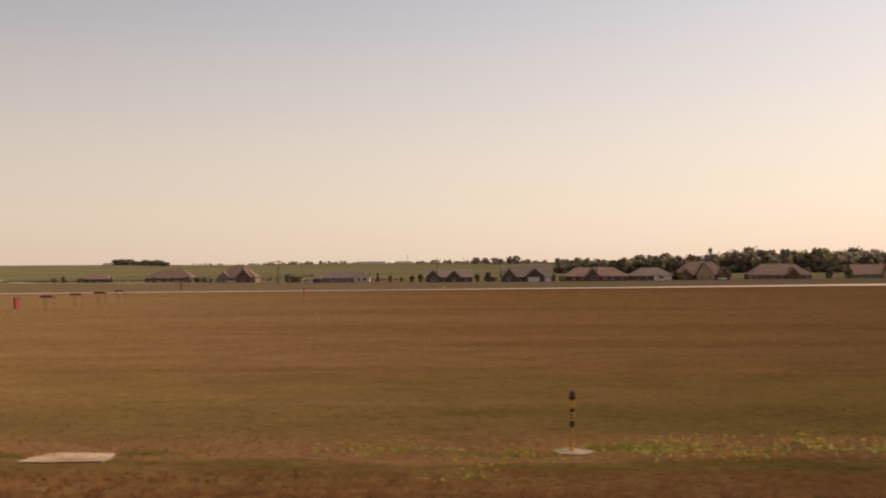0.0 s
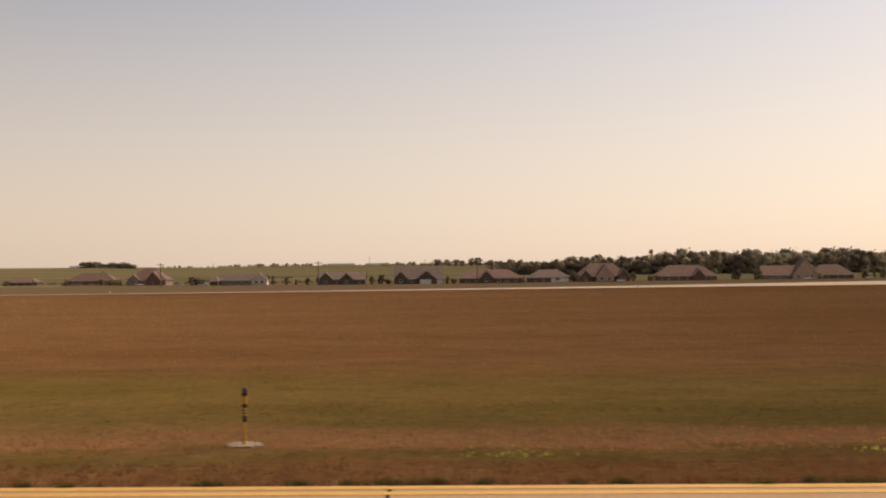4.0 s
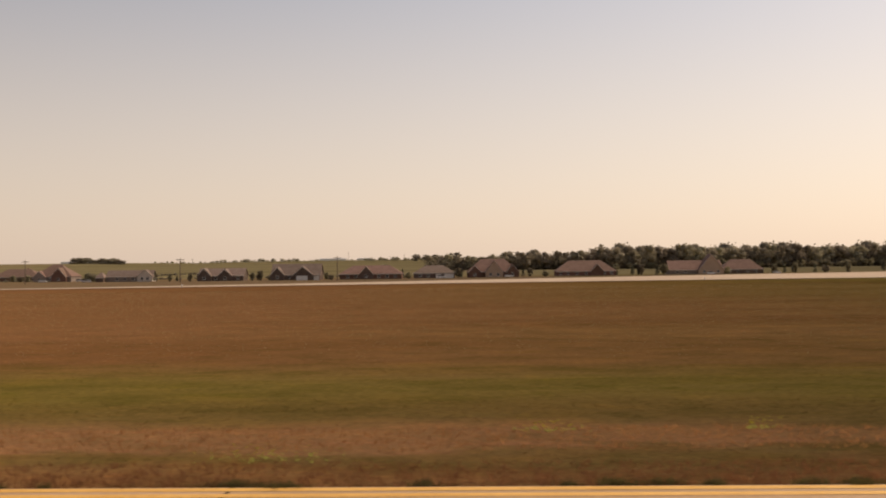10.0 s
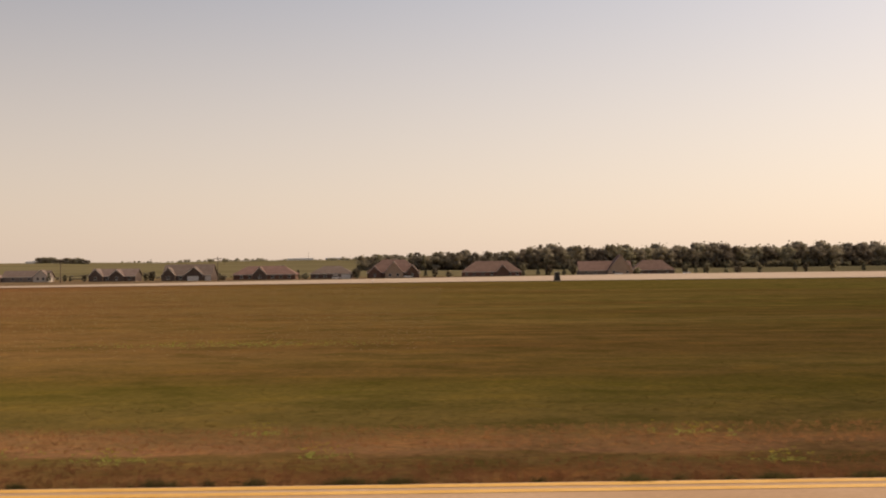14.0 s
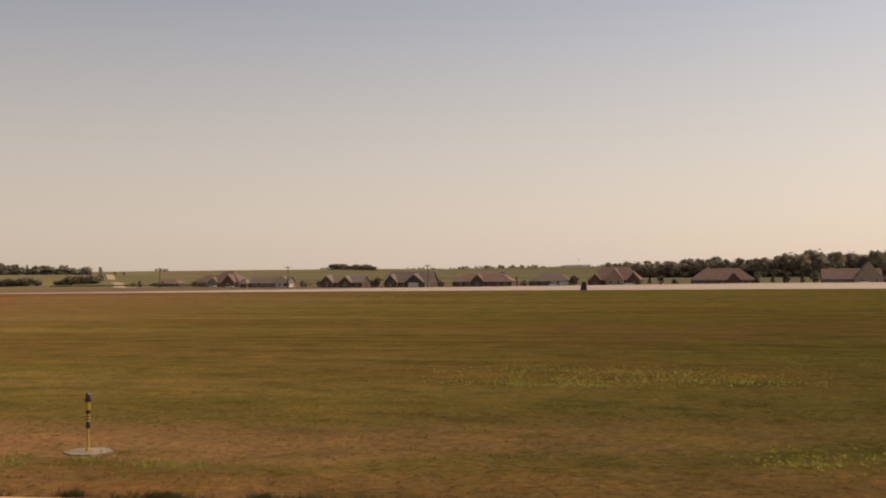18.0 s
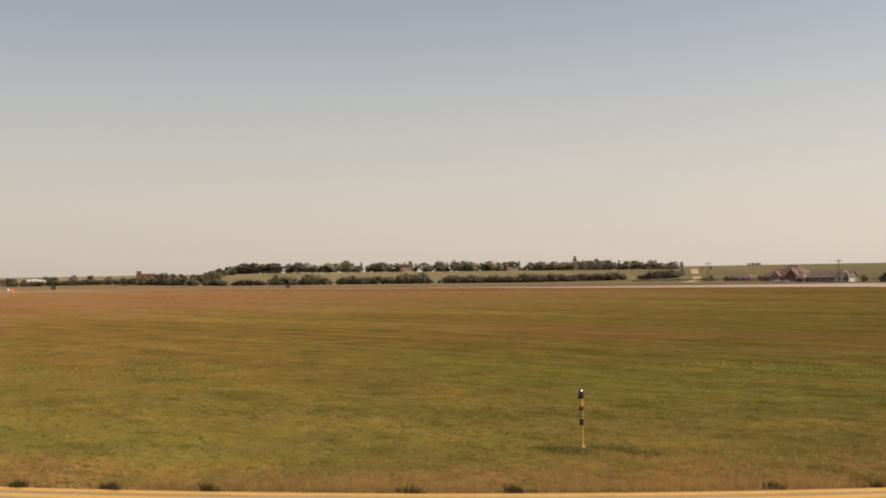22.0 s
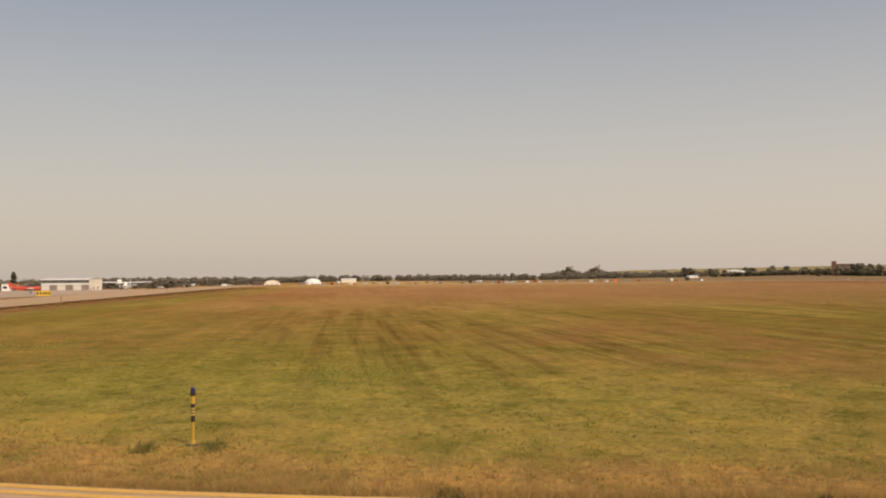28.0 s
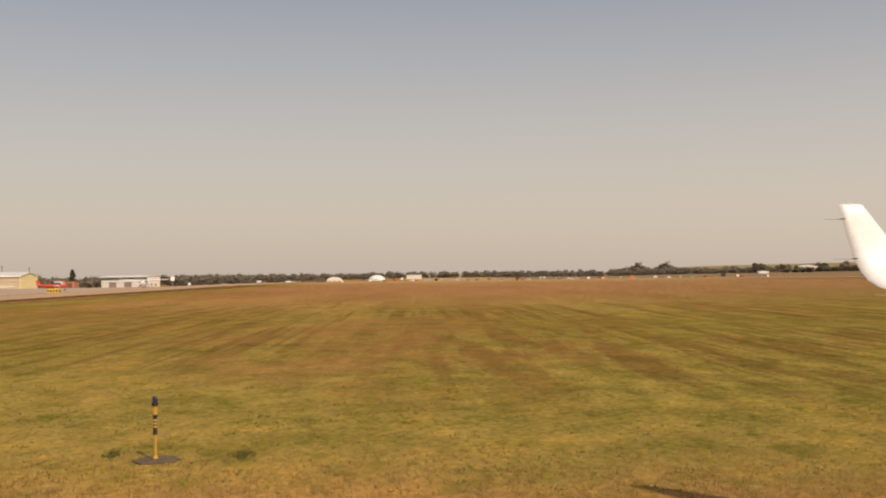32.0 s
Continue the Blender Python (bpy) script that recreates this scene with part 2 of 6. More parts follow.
    col = blend(nt, value(nt, "MULTIPLY", round_bend, span(nt, clump, 0.45, 0.36, 0.0, 0.4)), col, blend(nt, 1.0, col, (1.4, 1.26, 1.1), "MULTIPLY"))
    # a worn red-brown patch inside the bend
    away = nt.nodes.new("ShaderNodeVectorMath")
    away.operation = "DISTANCE"
    away.inputs[1].default_value = (198.0 * 0.5, 47.0, 0)
    link(nt, where(nt, 0.5, 1, 0), away.inputs[0])
    worn = value(nt, "MULTIPLY", span(nt, away.outputs["Value"], 11, 4), span(nt, noise_tex(nt, 0.3, 4, where(nt, 0.5, 1, 1, 10)), 0.4, 0.6, 0.05, 0.6))
    col = blend(nt, worn, col, blend(nt, span(nt, small, 0.4, 0.65), (0.17, 0.082, 0.032), (0.23, 0.115, 0.05)))
    # a slightly darker stretch before the bend
    dense = value(nt, "MULTIPLY", span(nt, s.outputs[0], 148, 172), span(nt, s.outputs[0], 213, 201))
    dense = value(nt, "MULTIPLY", dense, value(nt, "MULTIPLY", span(nt, s.outputs[1], 60, 36), span(nt, s.outputs[1], 12, 17, 0.4, 1.0)))
    col = blend(nt, dense, col, blend(nt, 1.0, col, (0.88, 0.88, 0.86), "MULTIPLY"))
    return col, fine, small


def ground_material():
    m, nt, b = shader("mown_dry_grass", 0.95)
    col, fine, small = grass_colour(nt)
    # crops and pasture beyond the airfield
    s = nt.nodes.new("ShaderNodeSeparateXYZ")
    link(nt, where(nt), s.inputs[0])
    wide = noise_tex(nt, 0.004, 3, where(nt, 0.35, 2.4, 1))
    crops = blend(nt, span(nt, wide, 0.42, 0.58), (0.165, 0.138, 0.07), (0.22, 0.18, 0.098))
    north = span(nt, s.outputs[1], 600, 680)
    hill = value(nt, "MULTIPLY", span(nt, s.outputs[0], -560, -680), span(nt, s.outputs[1], 560, 680))
    hill = value(nt, "MULTIPLY", hill, span(nt, noise_tex(nt, 0.006, 2, where(nt)), 0.42, 0.55))
    # between the blades: soil with the blades' shade put into its colour
    blade_shade = span(nt, s.outputs[0], -210, -120, 1.0, 0.95)
    tint = nt.nodes.new("ShaderNodeCombineColor")
    for k in range(3):
        link(nt, blade_shade, tint.inputs[k])
    col = blend(nt, 1.0, col, tint.outputs[0], "MULTIPLY")
    bare = value(nt, "MULTIPLY", span(nt, s.outputs[1], 160, 175), span(nt, s.outputs[1], 640, 600))
    col = blend(nt, value(nt, "MULTIPLY", bare, 0.85), col, blend(nt, span(nt, small, 0.35, 0.65), (0.15, 0.108, 0.064), (0.195, 0.142, 0.088)))
    col = blend(nt, north, col, crops)
    col = blend(nt, hill, col, (0.21, 0.165, 0.09))
    link(nt, col, b.inputs["Base Color"])
    b.inputs["Specular IOR Level"].default_value = 0.0
    b.inputs["Diffuse Roughness"].default_value = 1.0      # short upright blades: bright with the sun behind the eye
    bump(nt, b, blend(nt, 0.4, fine, small), 0.25, 0.05)
    return m


def through_leaf(nt, b, col, share):
    """Thin leaves let part of the light through."""
    t = nt.nodes.new("ShaderNodeBsdfTranslucent")
    mix = nt.nodes.new("ShaderNodeMixShader")
    mix.inputs[0].default_value = share
    link(nt, col, t.inputs[0])
    link(nt, b.outputs[0], mix.inputs[1])
    link(nt, t.outputs[0], mix.inputs[2])
    link(nt, mix.outputs[0], nt.nodes["Material Output"].inputs[0])


def blade_material(name, spread=(0.95, 1.5)):
    m, nt, b = shader(name, 0.8)
    col, fine, small = grass_colour(nt)
    g = nt.nodes.new("ShaderNodeNewGeometry")
    hsv = nt.nodes.new("ShaderNodeHueSaturation")
    link(nt, span(nt, g.outputs["Random Per Island"], 0, 1, *spread), hsv.inputs["Value"])
    link(nt, span(nt, g.outputs["Random Per Island"], 0, 1, 0.515, 0.485), hsv.inputs["Hue"])
    link(nt, col, hsv.inputs["Color"])
    link(nt, hsv.outputs[0], b.inputs["Base Color"])
    b.inputs["Specular IOR Level"].default_value = 0.0
    b.inputs["Diffuse Roughness"].default_value = 1.0
    return m


def leaf_material(name, ca, cb, share=0.6):
    m, nt, b = shader(name, 0.75)
    g = nt.nodes.new("ShaderNodeNewGeometry")
    info = nt.nodes.new("ShaderNodeObjectInfo")
    col = blend(nt, g.outputs["Random Per Island"], ca, cb)
    hsv = nt.nodes.new("ShaderNodeHueSaturation")
    link(nt, span(nt, info.outputs["Random"], 0, 1, 0.7, 1.3), hsv.inputs["Value"])
    link(nt, span(nt, info.outputs["Random"], 0, 1, 0.48, 0.52), hsv.inputs["Hue"])
    link(nt, col, hsv.inputs["Color"])
    link(nt, hsv.outputs[0], b.inputs["Base Color"])
    b.inputs["Specular IOR Level"].default_value = 0.2
    through_leaf(nt, b, hsv.outputs[0], share)
    return m


GRASS = ground_material()
BLADES = blade_material("grass_blades")
FAR_BLADES = blade_material("far_grass_blades", (1.0, 1.4))
# haze is put into the LEAF colour, and more into FAR_LEAF and WOOD_LEAF
LEAF = leaf_material("broad_leaf_foliage", (0.188, 0.164, 0.106), (0.25, 0.216, 0.144))
FAR_LEAF = leaf_material("haze_paled_far_foliage", (0.27, 0.238, 0.17), (0.325, 0.284, 0.206), 0.45)
WOOD_LEAF = leaf_material("haze_paled_wood_foliage", (0.272, 0.236, 0.168), (0.335, 0.29, 0.212), 0.5)
NEEDLE = leaf_material("conifer_foliage", (0.125, 0.122, 0.085), (0.165, 0.158, 0.108))
WEED = leaf_material("weed_leaf", (0.25, 0.25, 0.06), (0.35, 0.33, 0.09))
STRAW = leaf_material("dead_straw", (0.37, 0.215, 0.08), (0.5, 0.31, 0.125))
SEED = leaf_material("red_brown_seed_head", (0.3, 0.145, 0.056), (0.42, 0.22, 0.095))
EDGE_WEED = leaf_material("dark_edge_weed", (0.085, 0.075, 0.026), (0.13, 0.11, 0.042))
STALK = surface("pale_dry_stalk", (0.41, 0.295, 0.15), (0.49, 0.36, 0.19), 0.3, 0.8)
DARK_SEED = leaf_material("dark_seed_head", (0.19, 0.088, 0.036), (0.28, 0.135, 0.06))
FLOWER = leaf_material("yellow_weed_flower", (0.36, 0.32, 0.04), (0.48, 0.42, 0.07))
BARK = surface("bark", (0.11, 0.08, 0.055), (0.16, 0.12, 0.08), 6, 0.9)
CONCRETE = surface("worn_concrete", (0.4, 0.26, 0.155), (0.47, 0.32, 0.205), 0.4, 0.9, fine=14, relief=0.3, vary=0.06)
RUNWAY = surface("grey_runway_concrete", (0.41, 0.312, 0.232), (0.475, 0.37, 0.28), 0.05, 0.9, fine=1.5)
APRON = surface("grey_brown_apron", (0.37, 0.272, 0.205), (0.44, 0.335, 0.255), 0.06, 0.9, fine=2.0)
JOINT = surface("joint_filler", (0.07, 0.055, 0.04), (0.11, 0.085, 0.06), 3, 0.95)
YELLOW_PAINT = surface("yellow_marking_paint", (0.62, 0.33, 0.06), (0.69, 0.39, 0.09), 1.5, 0.7, fine=9, relief=0.15)
WHITE_PAINT = surface("white_paint", (0.78, 0.77, 0.74), (0.70, 0.69, 0.66), 0.8, 0.5, relief=0.05)
DIRT = surface("dirt_track", (0.4, 0.3, 0.18), (0.48, 0.365, 0.23), 0.08, 0.95, fine=1.0)

# ---------------------------------------------------------------- the lie of the land


def ease(a, b, v):
    t = np.clip((v - a) / (b - a), 0.0, 1.0)
    return t * t * (3 - 2 * t)


def land(x, y):
    """Height of the ground: level by the taxiway, the runway on a low swell, a dip before the houses, hills behind."""
    x, y = np.asarray(x, float), np.asarray(y, float)
    near = 0.62 * ease(-80, 190, x)
    far = np.clip(0.2 + 0.0075 * (x - 60), -0.3, 1.25)
    z = near * ease(60, 150, y) * (1 - ease(152, 197, y)) + far * ease(152, 197, y) * (1 - ease(205, 330, y))
    z = z - 1.1 * ease(210, 340, y)
    z = z - 1.0 * ease(-5, -15, y) * (1 - ease(60, 200, x)) - 1.2 * ease(-120, -330, x) * ease(0, -80, y) * (1 - ease(-480, -680, x))
    z = z - 5.8 * ease(0, -800, x) * (1 - 0.6 * ease(250, 600, y))
    start = 640 + 160 * ease(-300, -480, x)
    ramp = 0.0188 * np.clip(y - start, 0, None)
    ramp = ramp * (1 - (1 - ease(770, 980, y)) * ease(-90, -150, x))
    ramp = np.where(ramp > 24, 24 + 7 * np.tanh((ramp - 24) / 7), ramp)
    r = np.hypot(x - 235, y - 15)
    hill = 15.0 * ease(1130, 1400, r) * ease(520, 800, y) * ease(-420, -600, x)
    z = z + np.maximum(ramp, hill)
    z = z + 4.0 * ease(-420, -700, x) * ease(1500, 2000, y)
    z = z - 0.012 * np.clip(r - 2750, 0, None)
    return z


def zat(x, y):
    return float(land(x, y))


def mesh_from(name, verts, faces, material=None, smooth=False):
    me = bpy.data.meshes.new(name)
    me.from_pydata([tuple(v) for v in verts], [], faces)
    me.update()
    if material:
        me.materials.append(material)
    if smooth:
        me.polygons.foreach_set("use_smooth", [True] * len(me.polygons))
    return me


def soup(name, verts, tris, material, smooth=False):
    """A large mesh from arrays of corners and triangles."""
    me = bpy.data.meshes.new(name)
    verts, tris = np.asarray(verts, np.float32), np.asarray(tris, np.int32)
    me.vertices.add(len(verts))
    me.vertices.foreach_set("co", verts.ravel())
    me.loops.add(tris.size)
    me.loops.foreach_set("vertex_index", tris.ravel())
    me.polygons.add(len(tris))
    me.polygons.foreach_set("loop_start", np.arange(0, tris.size, tris.shape[1], dtype=np.int32))
    me.polygons.foreach_set("loop_total", np.full(len(tris), tris.shape[1], dtype=np.int32))
    me.update(calc_edges=True)
    me.validate()
    me.materials.append(material)
    if smooth:
        me.polygons.foreach_set("use_smooth", [True] * len(me.polygons))
    return me


def part(name, bm, material, parent=None, label=""):
    """Link a bmesh (or a ready mesh) as one mesh object under its thing."""
    if isinstance(bm, bpy.types.Mesh):
        me = bm
    else:
        me = bpy.data.meshes.new(name)
        bmesh.ops.recalc_face_normals(bm, faces=bm.faces)
        bm.to_mesh(me)
        bm.free()
    if material and not me.materials:
        me.materials.append(material)
    ob = new(name, me)
    if parent is not None:
        ob.parent = parent
    if label:
        ob["label"] = label
    return ob


def thing(name, m, label, category, group="", kind=""):
    ob = new(name)
    ob.empty_display_size = 0.3
    ob.matrix_basis = m
    return tagged(ob, label, category, group, kind)


def box(bm, x0, x1, y0, y1, z0, z1, bevel=0.0):
    out = bmesh.ops.create_cube(bm, size=1.0)["verts"]
    for v in out:
        v.co = ((x0 + x1) / 2 + v.co.x * (x1 - x0), (y0 + y1) / 2 + v.co.y * (y1 - y0), (z0 + z1) / 2 + v.co.z * (z1 - z0))
    if bevel:
        edges = list({e for v in out for e in v.link_edges})
        bmesh.ops.bevel(bm, geom=edges, offset=bevel, segments=1, affect="EDGES")
    return bm


def boxed(*a, bevel=0.0):
    return box(bmesh.new(), *a, bevel=bevel)


def rod(bm, a, b, r0, r1=None, sides=8):
    """A tapered rod from a to b."""
    a, b = Vector(a), Vector(b)
    r1 = r0 if r1 is None else r1
    turn = (b - a).to_track_quat("Z", "Y").to_matrix().to_4x4()
    bmesh.ops.create_cone(bm, cap_ends=True, segments=sides, radius1=r0, radius2=max(r1, 1e-4), depth=(b - a).length,
                          matrix=Matrix.Translation((a + b) / 2) @ turn)
    return bm


def lathe(profile, sides=16, centre=(0, 0)):
    """Turn a profile of (radius, height) about z."""
    verts, faces = [], []
    for r, z in profile:
        for k in range(sides):
            a = 2 * math.pi * k / sides
            verts.append((centre[0] + r * math.cos(a), centre[1] + r * math.sin(a), z))
    for i in range(len(profile) - 1):
        for k in range(sides):
            n = (k + 1) % sides
            faces.append((i * sides + k, i * sides + n, (i + 1) * sides + n, (i + 1) * sides + k))
    faces.append(tuple(range(sides))[::-1])
    faces.append(tuple((len(profile) - 1) * sides + k for k in range(sides)))
    bm = bmesh.new()
    vs = [bm.verts.new(v) for v in verts]
    for f in faces:
        bm.faces.new([vs[i] for i in f])
    return bm


def prism(points, y0, y1, axis="y"):
    """A flat outline of (x, z) given depth along y (or (y, z) along x)."""
    bm = bmesh.new()
    if axis == "y":
        front, back = [bm.verts.new((x, y0, z)) for x, z in points], [bm.verts.new((x, y1, z)) for x, z in points]
    else:
        front, back = [bm.verts.new((y0, x, z)) for x, z in points], [bm.verts.new((y1, x, z)) for x, z in points]
    bm.faces.new(front)
    bm.faces.new(back[::-1])
    n = len(points)
    for i in range(n):
        j = (i + 1) % n
        bm.faces.new((front[i], back[i], back[j], front[j]))
    return bm


# ground: one sheet in rings that widen with the distance
rings = [0.0]
while rings[-1] < 4500:
    rings.append(rings[-1] + max(4.0, rings[-1] * 0.035))
spokes = 240
gv, gf = [(130.0, 10.0, zat(130, 10) - 0.03)], []
for r in rings[1:]:
    a = np.arange(spokes) * 2 * math.pi / spokes
    gx, gy = 130 + r * np.cos(a), 10 + r * np.sin(a)
    gz = land(gx, gy) - 0.03
    gv += list(zip(gx.tolist(), gy.tolist(), gz.tolist()))
for k in range(spokes):
    gf.append((0, 1 + k, 1 + (k + 1) % spokes))
for i in range(len(rings) - 2):
    for k in range(spokes):
        n = (k + 1) % spokes
        a, b = 1 + i * spokes, 1 + (i + 1) * spokes
        gf.append((a + k, b + k, b + n, a + n))
ground = tagged(new("ground", mesh_from("ground", gv, gf, GRASS, True)), "dry mown airfield grass running out to low farmland hills", "ground", kind="structure")

# ---------------------------------------------------------------- taxiway
LAMPS = [(1.65, 13.96), (43.5, 12.75), (85.95, 11.62), (137.5, 10.6), (172.6, 10.8), (189.8, 11.4), (201.64, 14.09),
         (212.2, 21.8), (218.8, 32.8), (221.45, 45.95)]
LINE = [(-420, 25.7), (-260, 21.3), (-120, 17.4), LAMPS[0], (22.0, 13.3)] + LAMPS[1:4] + [(152.5, 10.42)] + LAMPS[4:] + [(222.3, 60), (223.4, 82), (225, 120), (226, 150)]
VERGE = 3.05                          # from the lamps in to the edge of the paving


def curve_points(pts, step=1.0):
    """A smooth line through the points, cut into even steps."""
    p = np.array([pts[0]] + list(pts) + [pts[-1]], float)
    fine = []
    for i in range(1, len(p) - 2):
        n = max(4, int(np.hypot(*(p[i + 1] - p[i])) / step))
        d1, d2, d3 = [max(1e-3, np.hypot(*(p[i + k] - p[i + k - 1])) ** 0.5) for k in (0, 1, 2)]
        for t in np.arange(n) / n:
            m1 = (p[i] - p[i - 1]) / d1 - (p[i + 1] - p[i - 1]) / (d1 + d2) + (p[i + 1] - p[i]) / d2
            m2 = (p[i + 1] - p[i]) / d2 - (p[i + 2] - p[i]) / (d2 + d3) + (p[i + 2] - p[i + 1]) / d3
            m1, m2 = m1 * d2, m2 * d2
            fine.append((2 * t**3 - 3 * t**2 + 1) * p[i] + (t**3 - 2 * t**2 + t) * m1 + (-2 * t**3 + 3 * t**2) * p[i + 1] + (t**3 - t**2) * m2)
    fine.append(p[-2])
    fine = np.array(fine)
    s = np.concatenate([[0], np.cumsum(np.hypot(*np.diff(fine, axis=0).T))])
    even = np.arange(0, s[-1], step)
    return np.stack([np.interp(even, s, fine[:, k]) for k in (0, 1)], 1)


lamp_line = curve_points(LINE, 0.512)
tang = np.gradient(lamp_line, axis=0)
tang /= np.hypot(tang[:, 0], tang[:, 1])[:, None]
outward = np.stack([-tang[:, 1], tang[:, 0]], 1)      # out into the grass


def offset(d):
    return lamp_line + outward * (d - VERGE)


def ribbon(d0, d1, z, i0=0, i1=None, step=1, drop=0.0):
    """A strip of paving between two distances from the edge, with a little thickness."""
    a, b = offset(d0)[i0:i1:step], offset(d1)[i0:i1:step]
    n = len(a)
    verts = [(x, y, z + zat(x, y)) for x, y in a] + [(x, y, z + zat(x, y)) for x, y in b]
    faces = [(i, n + i, n + i + 1, i + 1) for i in range(n - 1)]
    if drop:
        verts += [(x, y, z - drop + zat(x, y)) for x, y in a] + [(x, y, z - drop + zat(x, y)) for x, y in b]
        for i in range(n - 1):
            faces += [(i, i + 1, 2 * n + i + 1, 2 * n + i), (n + i + 1, n + i, 3 * n + i, 3 * n + i + 1)]
        faces += [(0, 2 * n, 3 * n, n), (n - 1, 2 * n - 1, 4 * n - 1, 3 * n - 1)]
    return verts, faces


v, f = ribbon(0.0, -15.6, -0.018, step=4, drop=0.05)
taxiway = tagged(new("taxiway", mesh_from("taxiway", v, f, JOINT)), "worn concrete taxiway with weedy joints and double yellow edge lines", "taxiway", kind="structure")
PANEL = 26                            # steps a slab, 13.1 m
joint0 = int(np.argmin(np.abs(lamp_line[:, 0] - 58.65)) + 1) % PANEL
starts = [i for i in range(joint0, len(lamp_line) - PANEL, PANEL) if lamp_line[i][0] > -400 and lamp_line[i][1] < 140]
for i in starts:
    for d0, d1 in ((-0.01, -5.68), (-5.72, -11.4), (-11.44, -15.58)):
        v, f = ribbon(d0, d1, 0.0, i, i + PANEL + 1)
        # pull the ends in for the joint
        n = PANEL + 1
        t0, t1 = tang[i] * 0.02, tang[i + PANEL] * 0.02
        for k, mv in ((0, t0), (n, t0), (n - 1, -t1), (2 * n - 1, -t1)):
            v[k] = (v[k][0] + mv[0], v[k][1] + mv[1], v[k][2])
        part("slab", mesh_from("slab", v, f, CONCRETE), None, taxiway)
for d0, d1 in ((-0.06, -0.22), (-0.36, -0.52)):
    v, f = ribbon(d0, d1, 0.004, step=2)
    part("edge_line", mesh_from("edge_line", v, f, YELLOW_PAINT), None, taxiway, "solid yellow edge line, slightly worn")

# ---------------------------------------------------------------- runway, apron, track


def draped(near, far, cuts, rise, step):
    """Paving between two lines of points, laid on the ground."""
    a, b = curve_points(near, step), curve_points(far, step)
    n = max(len(a), len(b))
    idx = np.linspace(0, 1, n)
    a = np.stack([np.interp(idx, np.linspace(0, 1, len(a)), a[:, k]) for k in (0, 1)], 1)
    b = np.stack([np.interp(idx, np.linspace(0, 1, len(b)), b[:, k]) for k in (0, 1)], 1)
    verts, faces = [], []
    for j in range(cuts + 1):
        p = a + (b - a) * j / cuts
        z = land(p[:, 0], p[:, 1]) + rise
        verts += list(zip(p[:, 0].tolist(), p[:, 1].tolist(), z.tolist()))
    for j in range(cuts):
        for i in range(n - 1):
            faces.append((j * n + i, j * n + i + 1, (j + 1) * n + i + 1, (j + 1) * n + i))
    return verts, faces


v, f = draped([(-460, 152), (-60, 152), (60, 152), (160, 152), (1300, 152)], [(-460, 166), (-60, 169), (60, 179), (160, 197), (1300, 197)], 6, 0.05, 12)
runway = tagged(new("runway", mesh_from("runway", v, f, RUNWAY, True)), "long pale concrete runway beyond the grass", "runway", kind="structure")
v, f = draped([(-460, 153.2), (1300, 153.2)], [(-460, 154.1), (1300, 154.1)], 1, 0.07, 12)
part("edge_line", mesh_from("edge_line", v, f, surface("worn_white_line", (0.5, 0.42, 0.34), (0.58, 0.5, 0.41), 0.1, 0.9), True), None, runway, "worn white runway edge line")
v, f = draped([(230, -27), (60, -27), (32, -26), (14, -20), (0, -8), (-20, -3.5), (-120, -1), (-460, 6)],
              [(230, -150), (100, -160), (60, -165), (20, -170), (-20, -175), (-60, -175), (-150, -175), (-460, -170)], 16, 0.05, 8)
apron = tagged(new("apron", mesh_from("apron", v, f, APRON, True)), "wide grey-brown apron in front of the hangars", "apron", kind="structure")
v, f = draped([(-143, 538), (-236, 668), (-398, 921), (-632, 1257)],
              [(-136, 542), (-228, 672), (-390, 925), (-624, 1262)], 2, 0.15, 10)
tagged(new("dirt_track", mesh_from("dirt_track", v, f, DIRT, True)), "pale dirt track climbing the field", "track", kind="structure")

# ---------------------------------------------------------------- trees and shrubs
rng = np.random.default_rng(7)


def cards(centres, size, up=0.0, rs=rng):
    """Leaf clumps: a four-cornered card at each centre, turned at random."""
    n = len(centres)
    a = rs.normal(size=(n, 3))
    a /= np.linalg.norm(a, axis=1)[:, None]
    h = rs.normal(size=(n, 3))
    h[:, 2] += up
    b = np.cross(a, h)
    b /= np.linalg.norm(b, axis=1)[:, None] + 1e-9
    sz = size * rs.uniform(0.6, 1.3, (n, 1))
    a, b = a * sz, b * sz * rs.uniform(0.5, 0.9, (n, 1))
    v = np.stack([centres - a, centres - b * 0.9, centres + a * 0.9, centres + b], 1).reshape(-1, 3)
    q = np.arange(4 * n).reshape(n, 4)
    return v, q


def lumps(centres, radii, rs=rng):
    """Dense inner masses of a crown: small, uneven, many-sided bodies."""
    bm = bmesh.new()
    bmesh.ops.create_icosphere(bm, subdivisions=1, radius=1.0)
    base = np.array([v.co[:] for v in bm.verts])
    tri = np.array([[v.index for v in f.verts] for f in bm.faces])
    bm.free()
    vs, fs = [], []
    for i, (c, r) in enumerate(zip(centres, radii)):
        vs.append(c + base * np.asarray(r) * rs.uniform(0.7, 1.15, (len(base), 1)))
        fs.append(tri + i * len(base))
    return np.concatenate(vs), np.concatenate(fs)


